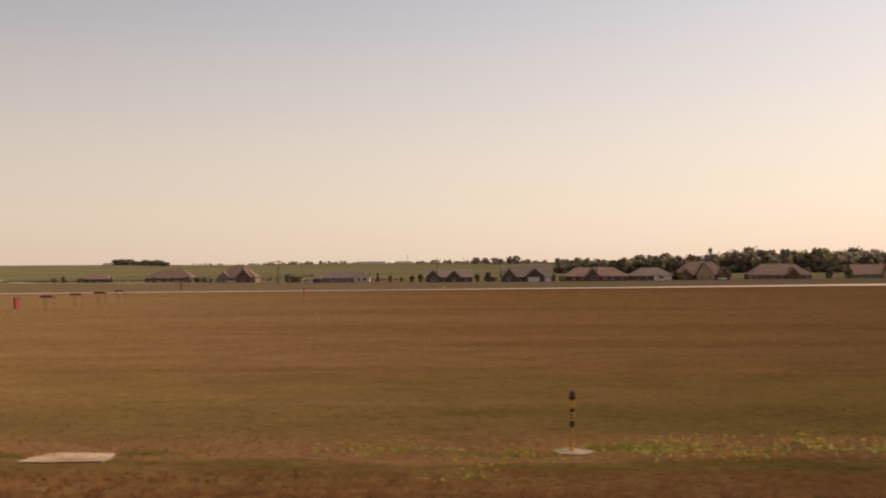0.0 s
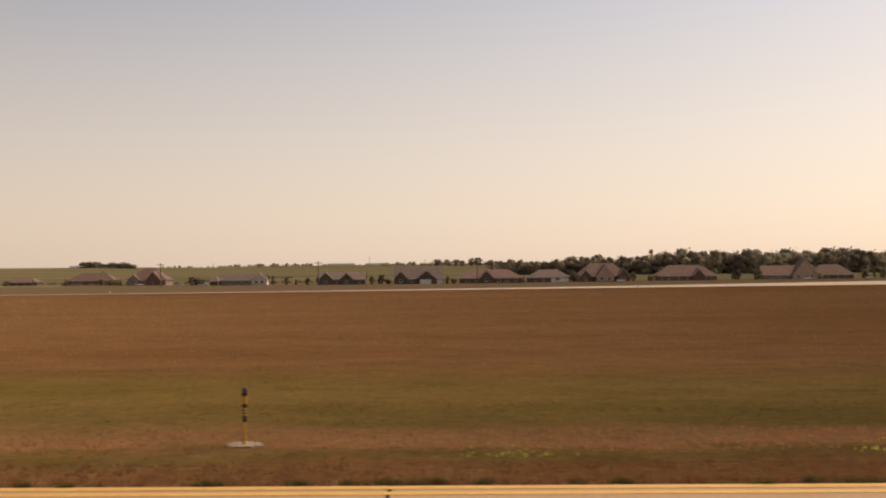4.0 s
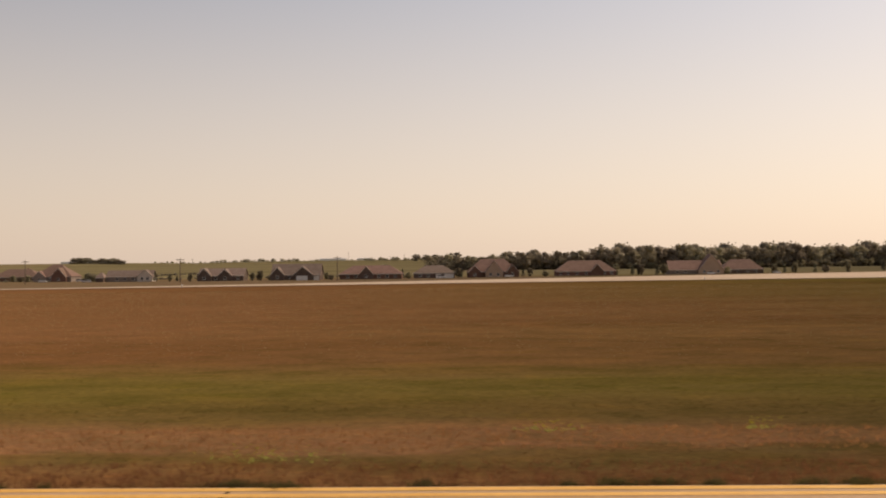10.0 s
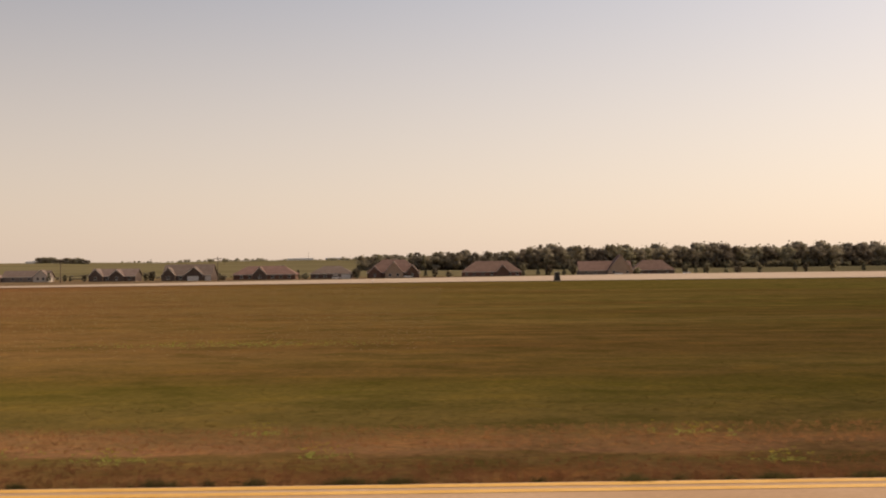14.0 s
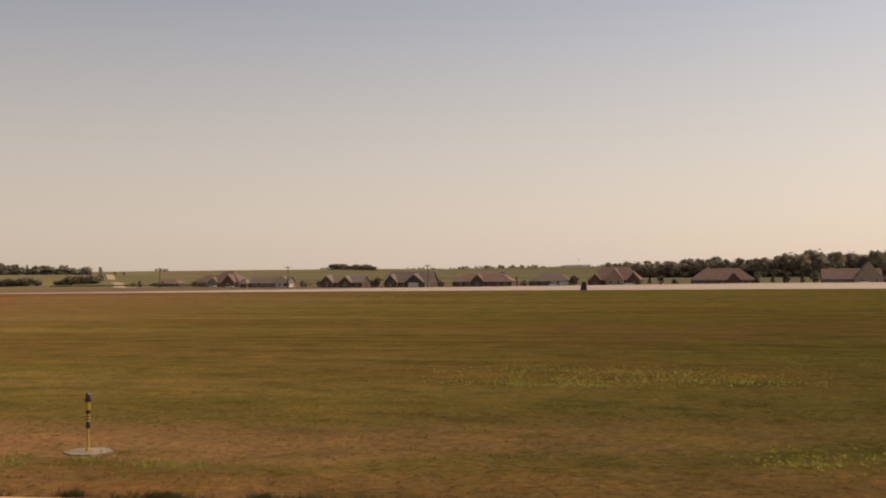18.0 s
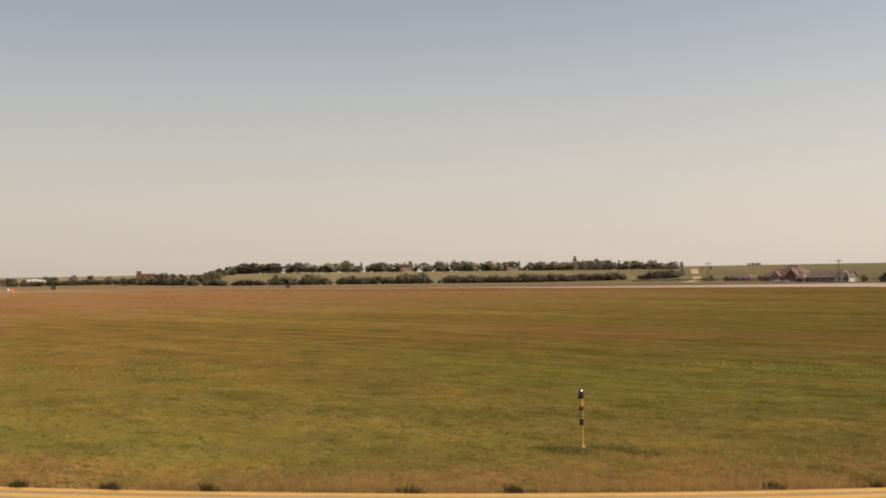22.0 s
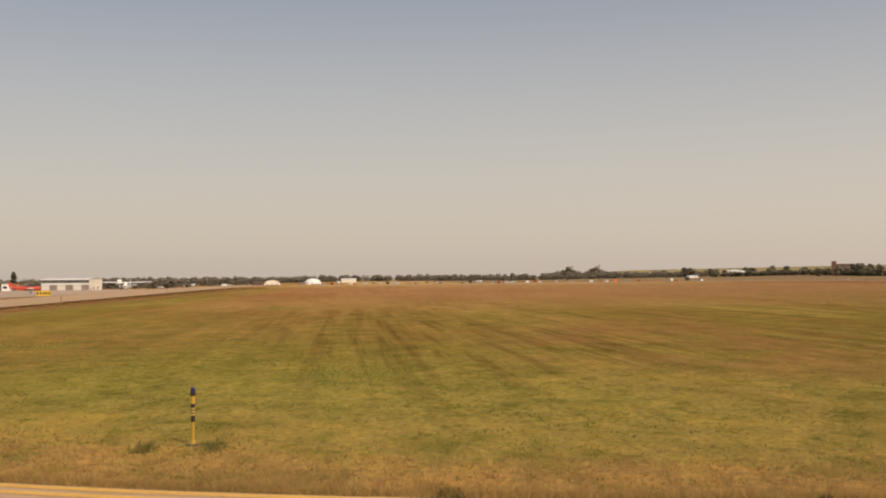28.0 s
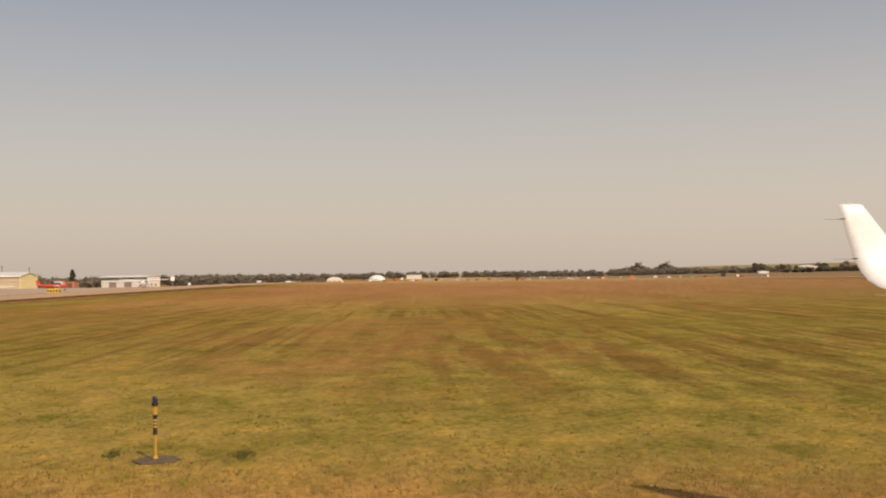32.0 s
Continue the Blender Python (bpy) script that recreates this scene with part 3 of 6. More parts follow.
def crown_shape(kind, h, rs, leaves=18):
    """Corners, triangles of a crown of the given kind for a tree h metres high."""
    if kind == "broad":
        n = 40
        u = rs.normal(size=(n, 3))
        u /= np.linalg.norm(u, axis=1)[:, None]
        c = u * rs.uniform(0.35, 1.0, (n, 1)) ** 0.6 * np.array([0.34, 0.34, 0.46]) * h + np.array([0, 0, 0.5 * h])
        c[:, :2] += rs.normal(0, 0.03 * h, (n, 2))
        spread, size, body = 0.07 * h, 0.036 * h, 0.14 * h
    elif kind == "poplar":
        n = 30
        z = rs.uniform(0.15, 1.0, n)
        w = 0.13 * h * np.sin(np.pi * np.clip(0.12 + 0.86 * z, 0, 1)) + 0.02 * h
        a = rs.uniform(0, 2 * np.pi, n)
        c = np.stack([np.cos(a) * w * 0.7, np.sin(a) * w * 0.7, z * h * 0.95], 1)
        spread, size, body = 0.05 * h, 0.04 * h, 0.075 * h
    elif kind == "conifer":
        n = 42
        z = rs.uniform(0.06, 0.98, n) ** 0.8
        w = 0.23 * h * (1 - z) ** 0.8
        a = rs.uniform(0, 2 * np.pi, n)
        c = np.stack([np.cos(a) * w, np.sin(a) * w, z * h * 0.97], 1)
        spread, size, body = 0.04 * h, 0.045 * h, 0.06 * h
    else:                                   # shrub
        n = 22
        u = rs.normal(size=(n, 3))
        u /= np.linalg.norm(u, axis=1)[:, None]
        c = u * rs.uniform(0.3, 1.0, (n, 1)) ** 0.6 * np.array([0.55, 0.55, 0.42]) * h + np.array([0, 0, 0.46 * h])
        spread, size, body = 0.13 * h, 0.075 * h, 0.2 * h
    leaf_c = np.repeat(c, leaves, 0) + np.clip(rs.normal(0, spread, (n * leaves, 3)), -1.5 * spread, 1.5 * spread)
    leaf_c[:, 2] = np.clip(leaf_c[:, 2], 0.03 * h, None)
    v1, q1 = cards(leaf_c, size * (18 / leaves) ** 0.35, rs=rs)
    t1 = np.concatenate([q1[:, [0, 1, 2]], q1[:, [0, 2, 3]]])
    k = rs.choice(n, max(8, n // 2), replace=False)
    inner = c[k] * np.array([0.8, 0.8, 1.0])
    v2, t2 = lumps(inner, np.full(len(k), body), rs)
    v2[:, 2] = np.clip(v2[:, 2], 0.02 * h, None)
    return np.concatenate([v1, v2]), np.concatenate([t1, t2 + len(v1)])


def trunk_shape(kind, h, rs):
    bm = bmesh.new()
    top = {"broad": 0.62, "poplar": 0.85, "conifer": 0.92, "shrub": 0.4}[kind] * h
    r = 0.022 * h
    last = Vector((0, 0, -0.06 * h))
    for i in range(1, 5):
        p = Vector((rs.normal(0, 0.012 * h), rs.normal(0, 0.012 * h), top * i / 4))
        rod(bm, last, p, r * (1.15 - 0.22 * (i - 1)), r * (1.15 - 0.22 * i), 7)
        last = p
    if kind in ("broad", "shrub"):
        for i in range(6):
            a, z = rs.uniform(0, 2 * np.pi), rs.uniform(0.25, 0.6) * h
            l = rs.uniform(0.14, 0.26) * h
            rod(bm, (0, 0, min(z, top * 0.95)), (math.cos(a) * l, math.sin(a) * l, z + l * 0.8), r * 0.5, r * 0.15, 5)
    return bm


BASE_H = {"broad": 12.0, "poplar": 14.0, "conifer": 9.0, "shrub": 3.0}
CROWNS, OPEN_CROWNS, TREES = {}, {}, {}
LEAFAGE = {"broad": 40, "poplar": 30, "conifer": 42, "shrub": 22}      # clumps in a crown
TREE_WORDS = {"broad": ("broadleaf_tree", "full dark green broadleaf tree with an uneven crown", "tree"),
              "poplar": ("poplar_tree", "slim upright dark green poplar tree", "tree"),
              "conifer": ("conifer_tree", "pointed dark green conifer tree", "tree"),
              "shrub": ("shrub", "low rounded dark green garden shrub", "shrub")}
for kind, n in (("broad", 5), ("poplar", 2), ("conifer", 3), ("shrub", 4)):
    for i in range(n):
        rs = np.random.default_rng(100 + 17 * i + len(kind))
        leaves = 27 if kind == "broad" else 18
        CROWNS[kind, i] = crown_shape(kind, BASE_H[kind], rs, leaves)
        me_c = soup("crown", *CROWNS[kind, i], NEEDLE if kind == "conifer" else LEAF)
        bm = trunk_shape(kind, BASE_H[kind], rs)
        me_t = bpy.data.meshes.new("trunk")
        bm.to_mesh(me_t)
        bm.free()
        me_t.materials.append(BARK)
        cv, ct = CROWNS[kind, i]
        ct = ct[:2 * leaves * LEAFAGE[kind] + 12 * 20]       # a more open crown, with fewer dense masses
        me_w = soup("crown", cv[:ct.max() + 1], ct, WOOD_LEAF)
        cv, ct = crown_shape(kind, BASE_H[kind], rs, 13)
        ct = ct[:2 * 13 * LEAFAGE[kind] + 8 * 20]
        OPEN_CROWNS[kind, i] = (cv[:ct.max() + 1], ct)
        TREES[kind, i] = (me_c, me_t, me_w)


def plant(kind, x, y, h, label="", group="", wide=1.0):
    """One tree or shrub of height h, standing on the ground."""
    n = len([k for k in TREES if k[0] == kind])
    name, words, cat = TREE_WORDS[kind]
    s = h / BASE_H[kind]
    m = Matrix.LocRotScale((x, y, zat(x, y) - 0.05), Euler((0, 0, rng.uniform(0, 6.28))), (s * wide, s * wide, s))
    t = thing(name, m, label or words, cat, group)
    me_c, me_t, me_w = TREES[kind, int(rng.integers(n))]
    part("trunk", me_t, None, t)
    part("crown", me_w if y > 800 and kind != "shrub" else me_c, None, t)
    return t


def along(points, gap):
    """Places along a broken line, about gap metres apart."""
    p = np.array(points, float)
    s = np.concatenate([[0], np.cumsum(np.hypot(*np.diff(p, axis=0).T))])
    at = np.arange(0, s[-1], gap)
    at = at + rng.uniform(-0.35, 0.35, len(at)) * gap
    return [(float(np.interp(a, s, p[:, 0])), float(np.interp(a, s, p[:, 1]))) for a in at]


def far_woods(name, label, lines, kinds=("broad",), material=None):
    """Far trees that nobody could count, joined into one."""
    vs, fs, n = [], [], 0
    for points, gap, h0, h1, jitter in lines:
        for x, y in along(points, gap):
            x, y = x + rng.normal(0, jitter), y + rng.normal(0, jitter)
            kind = kinds[int(rng.integers(len(kinds)))]
            v, t = OPEN_CROWNS[kind, int(rng.integers(3))]
            h = rng.uniform(h0, h1)
            s, a = h / BASE_H[kind], rng.uniform(0, 6.28)
            w = v * np.array([s * 1.5, s * 1.5, s])
            w = np.stack([w[:, 0] * math.cos(a) - w[:, 1] * math.sin(a) + x, w[:, 0] * math.sin(a) + w[:, 1] * math.cos(a) + y,
                          w[:, 2] - 0.14 * h + zat(x, y)], 1)
            vs.append(w)
            fs.append(t + n)
            n += len(w)
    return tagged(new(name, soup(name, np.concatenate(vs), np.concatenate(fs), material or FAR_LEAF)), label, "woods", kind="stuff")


# tall wood behind the houses
for line, gap, h0, h1 in (([(212, 835), (320, 828), (470, 838), (680, 860)], 7.0, 15.5, 19),
                          ([(152, 846), (212, 843)], 5.5, 12.5, 15.5), ([(92, 868), (154, 852)], 6.0, 10.5, 13)):
    for x, y in along(line, gap):
        plant("broad", x, y + rng.normal(0, 4), rng.uniform(h0, h1), group="wood behind the houses", wide=rng.uniform(1.0, 1.3))
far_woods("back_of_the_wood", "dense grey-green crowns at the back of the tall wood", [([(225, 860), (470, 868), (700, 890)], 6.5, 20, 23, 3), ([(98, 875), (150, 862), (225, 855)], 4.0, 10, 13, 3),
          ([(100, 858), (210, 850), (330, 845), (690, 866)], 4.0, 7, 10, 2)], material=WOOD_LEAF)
for x, y in along([(210, 826), (330, 818), (470, 828), (640, 850)], 9.0):
    plant("shrub", x, y, rng.uniform(4, 7), "dense shrub at the edge of the wood", "wood behind the houses", 1.1)
for x, y, h in ((143, 848, 13), (250, 1005, 20)):
    plant("poplar", x, y, h, group="wood behind the houses")

# shrubs and small trees in the gardens
WEST_GARDENS = ((-159, 575, 4.6, "broad"), (-152, 570, 4, "shrub"), (-146, 566, 4.4, "shrub"), (-140, 552, 3.2, "conifer"), (-82, 500, 4.6, "shrub"), (-86, 503, 5.2, "broad"), (-79, 498, 4.2, "shrub"),
                (-231, 650, 4.2, "conifer"), (-176, 560, 4.0, "conifer"), (-290, 700, 4.4, "shrub"), (-282, 697, 5, "broad"), (-270, 700, 4.2, "shrub"),
                (-66, 470, 3.5, "shrub"), (-33, 452, 4.6, "conifer"), (-27, 458, 3.4, "broad"), (-21, 449, 2.8, "conifer"), (-16, 455, 3.6, "broad"),
                (-12, 470, 4.2, "broad"), (17, 450, 4.2, "broad"), (22, 443, 4.8, "broad"), (25, 456, 3, "shrub"), (55, 446, 3.4, "broad"),
                (58, 440, 2.8, "shrub"), (92, 462, 4.6, "conifer"), (94.5, 470, 3.5, "shrub"), (121, 470, 5.6, "broad"), (122.5, 462, 3, "conifer"),
                (82, 472, 8, "broad"))
EAST_GARDENS = ((157, 505, 4.4, "conifer"), (162, 520, 5, "broad"), (170, 512, 3.6, "shrub"), (214, 540, 6.4, "broad"), (222, 530, 5.2, "conifer"),
                (230, 548, 6, "broad"), (238, 538, 5.4, "conifer"), (246, 560, 7, "broad"), (286, 566, 4.5, "shrub"), (318, 575, 5.5, "broad"),
                (326, 580, 5, "conifer"), (334, 585, 6, "broad"), (345, 580, 5.2, "conifer"), (356, 592, 4.6, "shrub"), (368, 586, 5.6, "broad"),
                (392, 590, 6.4, "conifer"), (401, 596, 5.4, "broad"), (420, 600, 5.8, "broad"), (440, 600, 6, "conifer"), (462, 610, 5, "shrub"),
                (140, 528, 10, "broad"), (198, 560, 9, "broad"))
for x, y, h, kind in WEST_GARDENS + EAST_GARDENS:
    plant(kind, 0.956 * x - 0.3, y + 62, h, group="garden trees")

# the farm on the hill and scattered trees near the skyline
for x, y in along([(-664, 2155), (-536, 2085)], 6.5):
    plant("broad", x, y, rng.uniform(8, 13), "dark round farmyard tree on the skyline", "farmyard trees", 1.7)
for x, y in along([(50, 1690), (140, 1710)], 14):
    plant("broad", x, y, rng.uniform(8, 13), "dark round tree on the hillside", "hillside trees", 1.7)
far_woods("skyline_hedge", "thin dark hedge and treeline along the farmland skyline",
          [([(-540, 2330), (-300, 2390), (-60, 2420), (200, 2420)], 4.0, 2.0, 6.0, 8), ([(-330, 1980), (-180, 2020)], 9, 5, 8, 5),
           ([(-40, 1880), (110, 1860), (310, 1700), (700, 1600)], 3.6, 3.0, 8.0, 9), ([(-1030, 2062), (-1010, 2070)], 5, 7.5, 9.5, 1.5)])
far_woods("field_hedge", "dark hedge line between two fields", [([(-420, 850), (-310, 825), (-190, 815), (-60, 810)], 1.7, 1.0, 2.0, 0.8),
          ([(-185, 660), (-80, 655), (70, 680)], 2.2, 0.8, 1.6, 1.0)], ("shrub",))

# hedge below the western hill, and the trees on its brow
HILL_HEDGE = (([(-912, 596), (-846, 601)], 5.5, 9.5, 1.15), ([(-833, 602), (-815, 604)], 6.5, 9.5, 1.2), ([(-802, 606), (-767, 610)], 6.0, 9.0, 1.2),
              ([(-761, 615), (-741, 641)], 5.0, 7.5, 1.25), ([(-738, 645), (-722, 668)], 7.5, 11.0, 1.2), ([(-720, 671), (-701, 699)], 7.0, 11.5, 1.2),
              ([(-698, 703), (-657, 754)], 7.0, 10.0, 1.2), ([(-657, 754), (-633, 781)], 9.0, 12.0, 1.2),
              ([(-626, 788), (-600, 815), (-521, 888), (-480, 921)], 6.5, 10.5, 1.15), ([(-468, 930), (-436, 953)], 6.5, 10.5, 1.15))
for line, h0, h1, wide in HILL_HEDGE:
    spots = along(line, 3.1)
    for k, (x, y) in enumerate(spots):
        end = min(1.0, 0.55 + 0.25 * min(k, len(spots) - 1 - k))
        plant("shrub", x + rng.normal(0, 1.4), y + rng.normal(0, 1.4), rng.uniform(h0, h1) * end, "tall dark hedge shrub below the hill", "hill hedge", wide * rng.uniform(0.85, 1.2))
for x, y, h in ((-882, 599, 14), (-876, 597, 12), (-866, 600, 9.5), (-852, 600, 9), (-842, 602, 10), (-735, 650, 11), (-716, 678, 12), (-640, 774, 13)):
    plant("broad", x, y, h, "grey-green tree standing out of the hedge", "hill hedge", 1.1)
brow = [(-985, 752), (-970, 760), (-933, 806), (-875, 883), (-819, 950), (-796, 975), (-782, 1058), (-760, 1080), (-722, 1114), (-722, 1178), (-684, 1206), (-640, 1240)]
for x, y in along(brow, 5.3):
    k = "conifer" if rng.random() < 0.18 else "broad"
    plant(k, x + rng.normal(0, 5), y + rng.normal(0, 5), rng.uniform(8.5, 14), group="trees on the brow", wide=1.85 if k == "broad" else 1.0)
for x, y in along([(-985, 750), (-840, 612)], 7.5):
    plant("broad", x + rng.normal(0, 4), y + rng.normal(0, 3), rng.uniform(7.0, 11.0), group="trees on the brow", wide=1.3)
for x, y in along(brow, 7.0):
    plant("shrub", x + rng.normal(0, 4), y + rng.normal(0, 4), rng.uniform(4, 7), "grey-green undergrowth below the brow trees", "trees on the brow", 1.3)
for x, y, h, k in ((-717, 1116, 19, "conifer"), (-726, 1172, 17, "broad"), (-714, 1184, 16, "broad"), (-738, 1160, 15, "broad"), (-463, 996, 17, "conifer"),
                   (-470, 988, 13, "conifer"), (-478, 985, 9, "broad"), (-799, 970, 15, "conifer"), (-834, 925, 14, "broad"), (-890, 863, 17, "broad"), (-915, 612, 13, "broad"),
                   (-985, 640, 10, "broad"), (-905, 585, 12, "broad")):
    plant(k, x, y, h, group="trees on the brow")

for x, y in ((-698, 1388), (-687, 1394)):
    plant("broad", x, y, 6.5, "small round tree beside the top of the track", "trees by the track", 1.0)

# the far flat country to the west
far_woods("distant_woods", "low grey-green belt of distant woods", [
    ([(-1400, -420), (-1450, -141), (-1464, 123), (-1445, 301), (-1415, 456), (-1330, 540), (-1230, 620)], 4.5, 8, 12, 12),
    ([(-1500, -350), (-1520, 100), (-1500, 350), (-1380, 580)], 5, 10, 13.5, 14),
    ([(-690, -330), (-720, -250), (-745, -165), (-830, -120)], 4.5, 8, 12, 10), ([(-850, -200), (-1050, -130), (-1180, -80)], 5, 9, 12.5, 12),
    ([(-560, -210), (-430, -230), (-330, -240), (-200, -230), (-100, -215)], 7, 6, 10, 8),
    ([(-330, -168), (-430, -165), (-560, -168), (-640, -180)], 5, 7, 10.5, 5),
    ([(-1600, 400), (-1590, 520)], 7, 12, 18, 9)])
for x, y, h in ((-1262, 528, 14), (-1270, 540, 14), (-1230, 556, 12), (-1150, 585, 11), (-1110, 590, 10), (-1070, 596, 11), (-1030, 602, 10), (-1190, 560, 9)):
    plant("broad", x, y, h, group="trees along the boundary", wide=1.2)
for x, y in along([(-1180, 540), (-1100, 570), (-1000, 590), (-915, 600)], 9):
    plant("shrub", x, y, rng.uniform(6, 8.5), "dark rounded boundary shrub beyond the airfield", "trees along the boundary", 1.1)
for side, ahead, h in ((-24, 14, 10), (-13, 10, 8.5), (-4, 16, 6.5), (4, 14, 6.5), (13, 12, 7.5), (22, 8, 11), (31, 12, 11.5), (40, 10, 10)):
    plant("broad", -935 + 0.446 * side + 0.895 * ahead, 603 + 0.895 * side - 0.446 * ahead, h, "grey-green tree in front of the brick building", "trees round the brick building", 1.1)

# ---------------------------------------------------------------- houses
BRICK = surface("dark_brown_brick", (0.15, 0.085, 0.065), (0.2, 0.115, 0.085), 0.5, 0.9, fine=6, vary=0.1)
TAN = surface("tan_siding", (0.40, 0.29, 0.21), (0.46, 0.34, 0.25), 0.4, 0.85, fine=5, vary=0.08)
GREY_SIDING = surface("grey_brown_siding", (0.23, 0.185, 0.16), (0.29, 0.235, 0.2), 0.4, 0.85, fine=5, vary=0.08)
DARK_SIDING = surface("dark_brown_siding", (0.115, 0.084, 0.07), (0.155, 0.115, 0.096), 0.4, 0.85, fine=5, vary=0.1)
PALE_SIDING = surface("pale_cream_siding", (0.55, 0.48, 0.41), (0.62, 0.55, 0.47), 0.4, 0.8, fine=5)
SHINGLE = surface("reddish_brown_shingle", (0.175, 0.112, 0.09), (0.225, 0.145, 0.116), 0.5, 0.9, fine=4, relief=0.5, vary=0.15)
SHINGLE_GREY = surface("weathered_grey_shingle", (0.18, 0.132, 0.11), (0.23, 0.175, 0.148), 0.5, 0.9, fine=4, relief=0.5, vary=0.12)
TRIM = surface("off_white_trim", (0.66, 0.62, 0.56), (0.72, 0.68, 0.62), 1, 0.6)
DOOR_WHITE = surface("white_garage_door", (0.66, 0.62, 0.57), (0.74, 0.7, 0.65), 0.6, 0.55)
METAL_WHITE = surface("white_sheet_metal", (0.74, 0.72, 0.68), (0.8, 0.78, 0.75), 0.2, 0.45, fine=3, relief=0.1)
GLASS = surface("dark_window_glass", (0.025, 0.028, 0.03), (0.05, 0.05, 0.055), 0.6, 0.12, fine=2, relief=0.02)
RUBBER = surface("black_rubber", (0.02, 0.02, 0.02), (0.035, 0.034, 0.032), 4, 0.85)


def gable_roof(x0, x1, y0, y1, eaves, ridge, axis, thick=0.18, over=0.45):
    """Two roof slabs that meet at a ridge along x or y."""
    if axis == "x":
        mid, half = (y0 + y1) / 2, (y1 - y0) / 2
        s = (ridge - eaves) / half
        pts = [(y0 - over, eaves - over * s), (mid, ridge), (y1 + over, eaves - over * s),
               (y1 + over, eaves - over * s + thick), (mid, ridge + thick * 1.2), (y0 - over, eaves - over * s + thick)]
        return prism(pts, x0 - over, x1 + over, "x")
    mid, half = (x0 + x1) / 2, (x1 - x0) / 2
    s = (ridge - eaves) / half
    pts = [(x0 - over, eaves - over * s), (mid, ridge), (x1 + over, eaves - over * s),
           (x1 + over, eaves - over * s + thick), (mid, ridge + thick * 1.2), (x0 - over, eaves - over * s + thick)]
    return prism(pts, y0 - over, y1 + over, "y")


def hip_roof(x0, x1, y0, y1, eaves, ridge, over=0.5, thick=0.18):
    bm = bmesh.new()
    x0, x1, y0, y1 = x0 - over, x1 + over, y0 - over, y1 + over
    inset, mid = (y1 - y0) / 2, (y0 + y1) / 2
    inset = min(inset, (x1 - x0) / 2 - 0.3)
    lo = [bm.verts.new(p) for p in ((x0, y0, eaves - 0.2), (x1, y0, eaves - 0.2), (x1, y1, eaves - 0.2), (x0, y1, eaves - 0.2))]
    up = [bm.verts.new((v.co.x, v.co.y, v.co.z + thick)) for v in lo]
    a, b = bm.verts.new((x0 + inset, mid, ridge)), bm.verts.new((x1 - inset, mid, ridge))
    bm.faces.new(lo[::-1])
    for i in range(4):
        j = (i + 1) % 4
        bm.faces.new((lo[i], lo[j], up[j], up[i]))
    bm.faces.new((up[0], up[1], b, a))
    bm.faces.new((up[1], up[2], b))
    bm.faces.new((up[2], up[3], a, b))
    bm.faces.new((up[3], up[0], a))
    return bm


def window_at(parent, x, y, z, w=1.3, h=1.3, frame_mat=None):
    win = part("window", boxed(x - w / 2 - 0.08, x + w / 2 + 0.08, y - 0.06, y + 0.05, z - h / 2 - 0.08, z + h / 2 + 0.08), frame_mat or TRIM, parent)
    for k in (-1, 1):
        part("pane", boxed(x + k * w / 4 - w / 4 + 0.03, x + k * w / 4 + w / 4 - 0.03, y - 0.075, y - 0.061, z - h / 2, z + h / 2), GLASS, win)
    part("sill", boxed(x - w / 2 - 0.14, x + w / 2 + 0.14, y - 0.14, y - 0.062, z - h / 2 - 0.16, z - h / 2 - 0.082), frame_mat or TRIM, win)
    return win


def garage_door(parent, x, y, w, h=2.15):
    d = part("garage_door", boxed(x - w / 2, x + w / 2, y - 0.05, y + 0.02, 0.02, h), DOOR_WHITE, parent, "white sectional garage door")
    for k in range(4):
        part("door_panel", boxed(x - w / 2 + 0.06, x + w / 2 - 0.06, y - 0.075, y - 0.051, 0.06 + k * h / 4, h / 4 - 0.02 + k * h / 4), DOOR_WHITE, d)


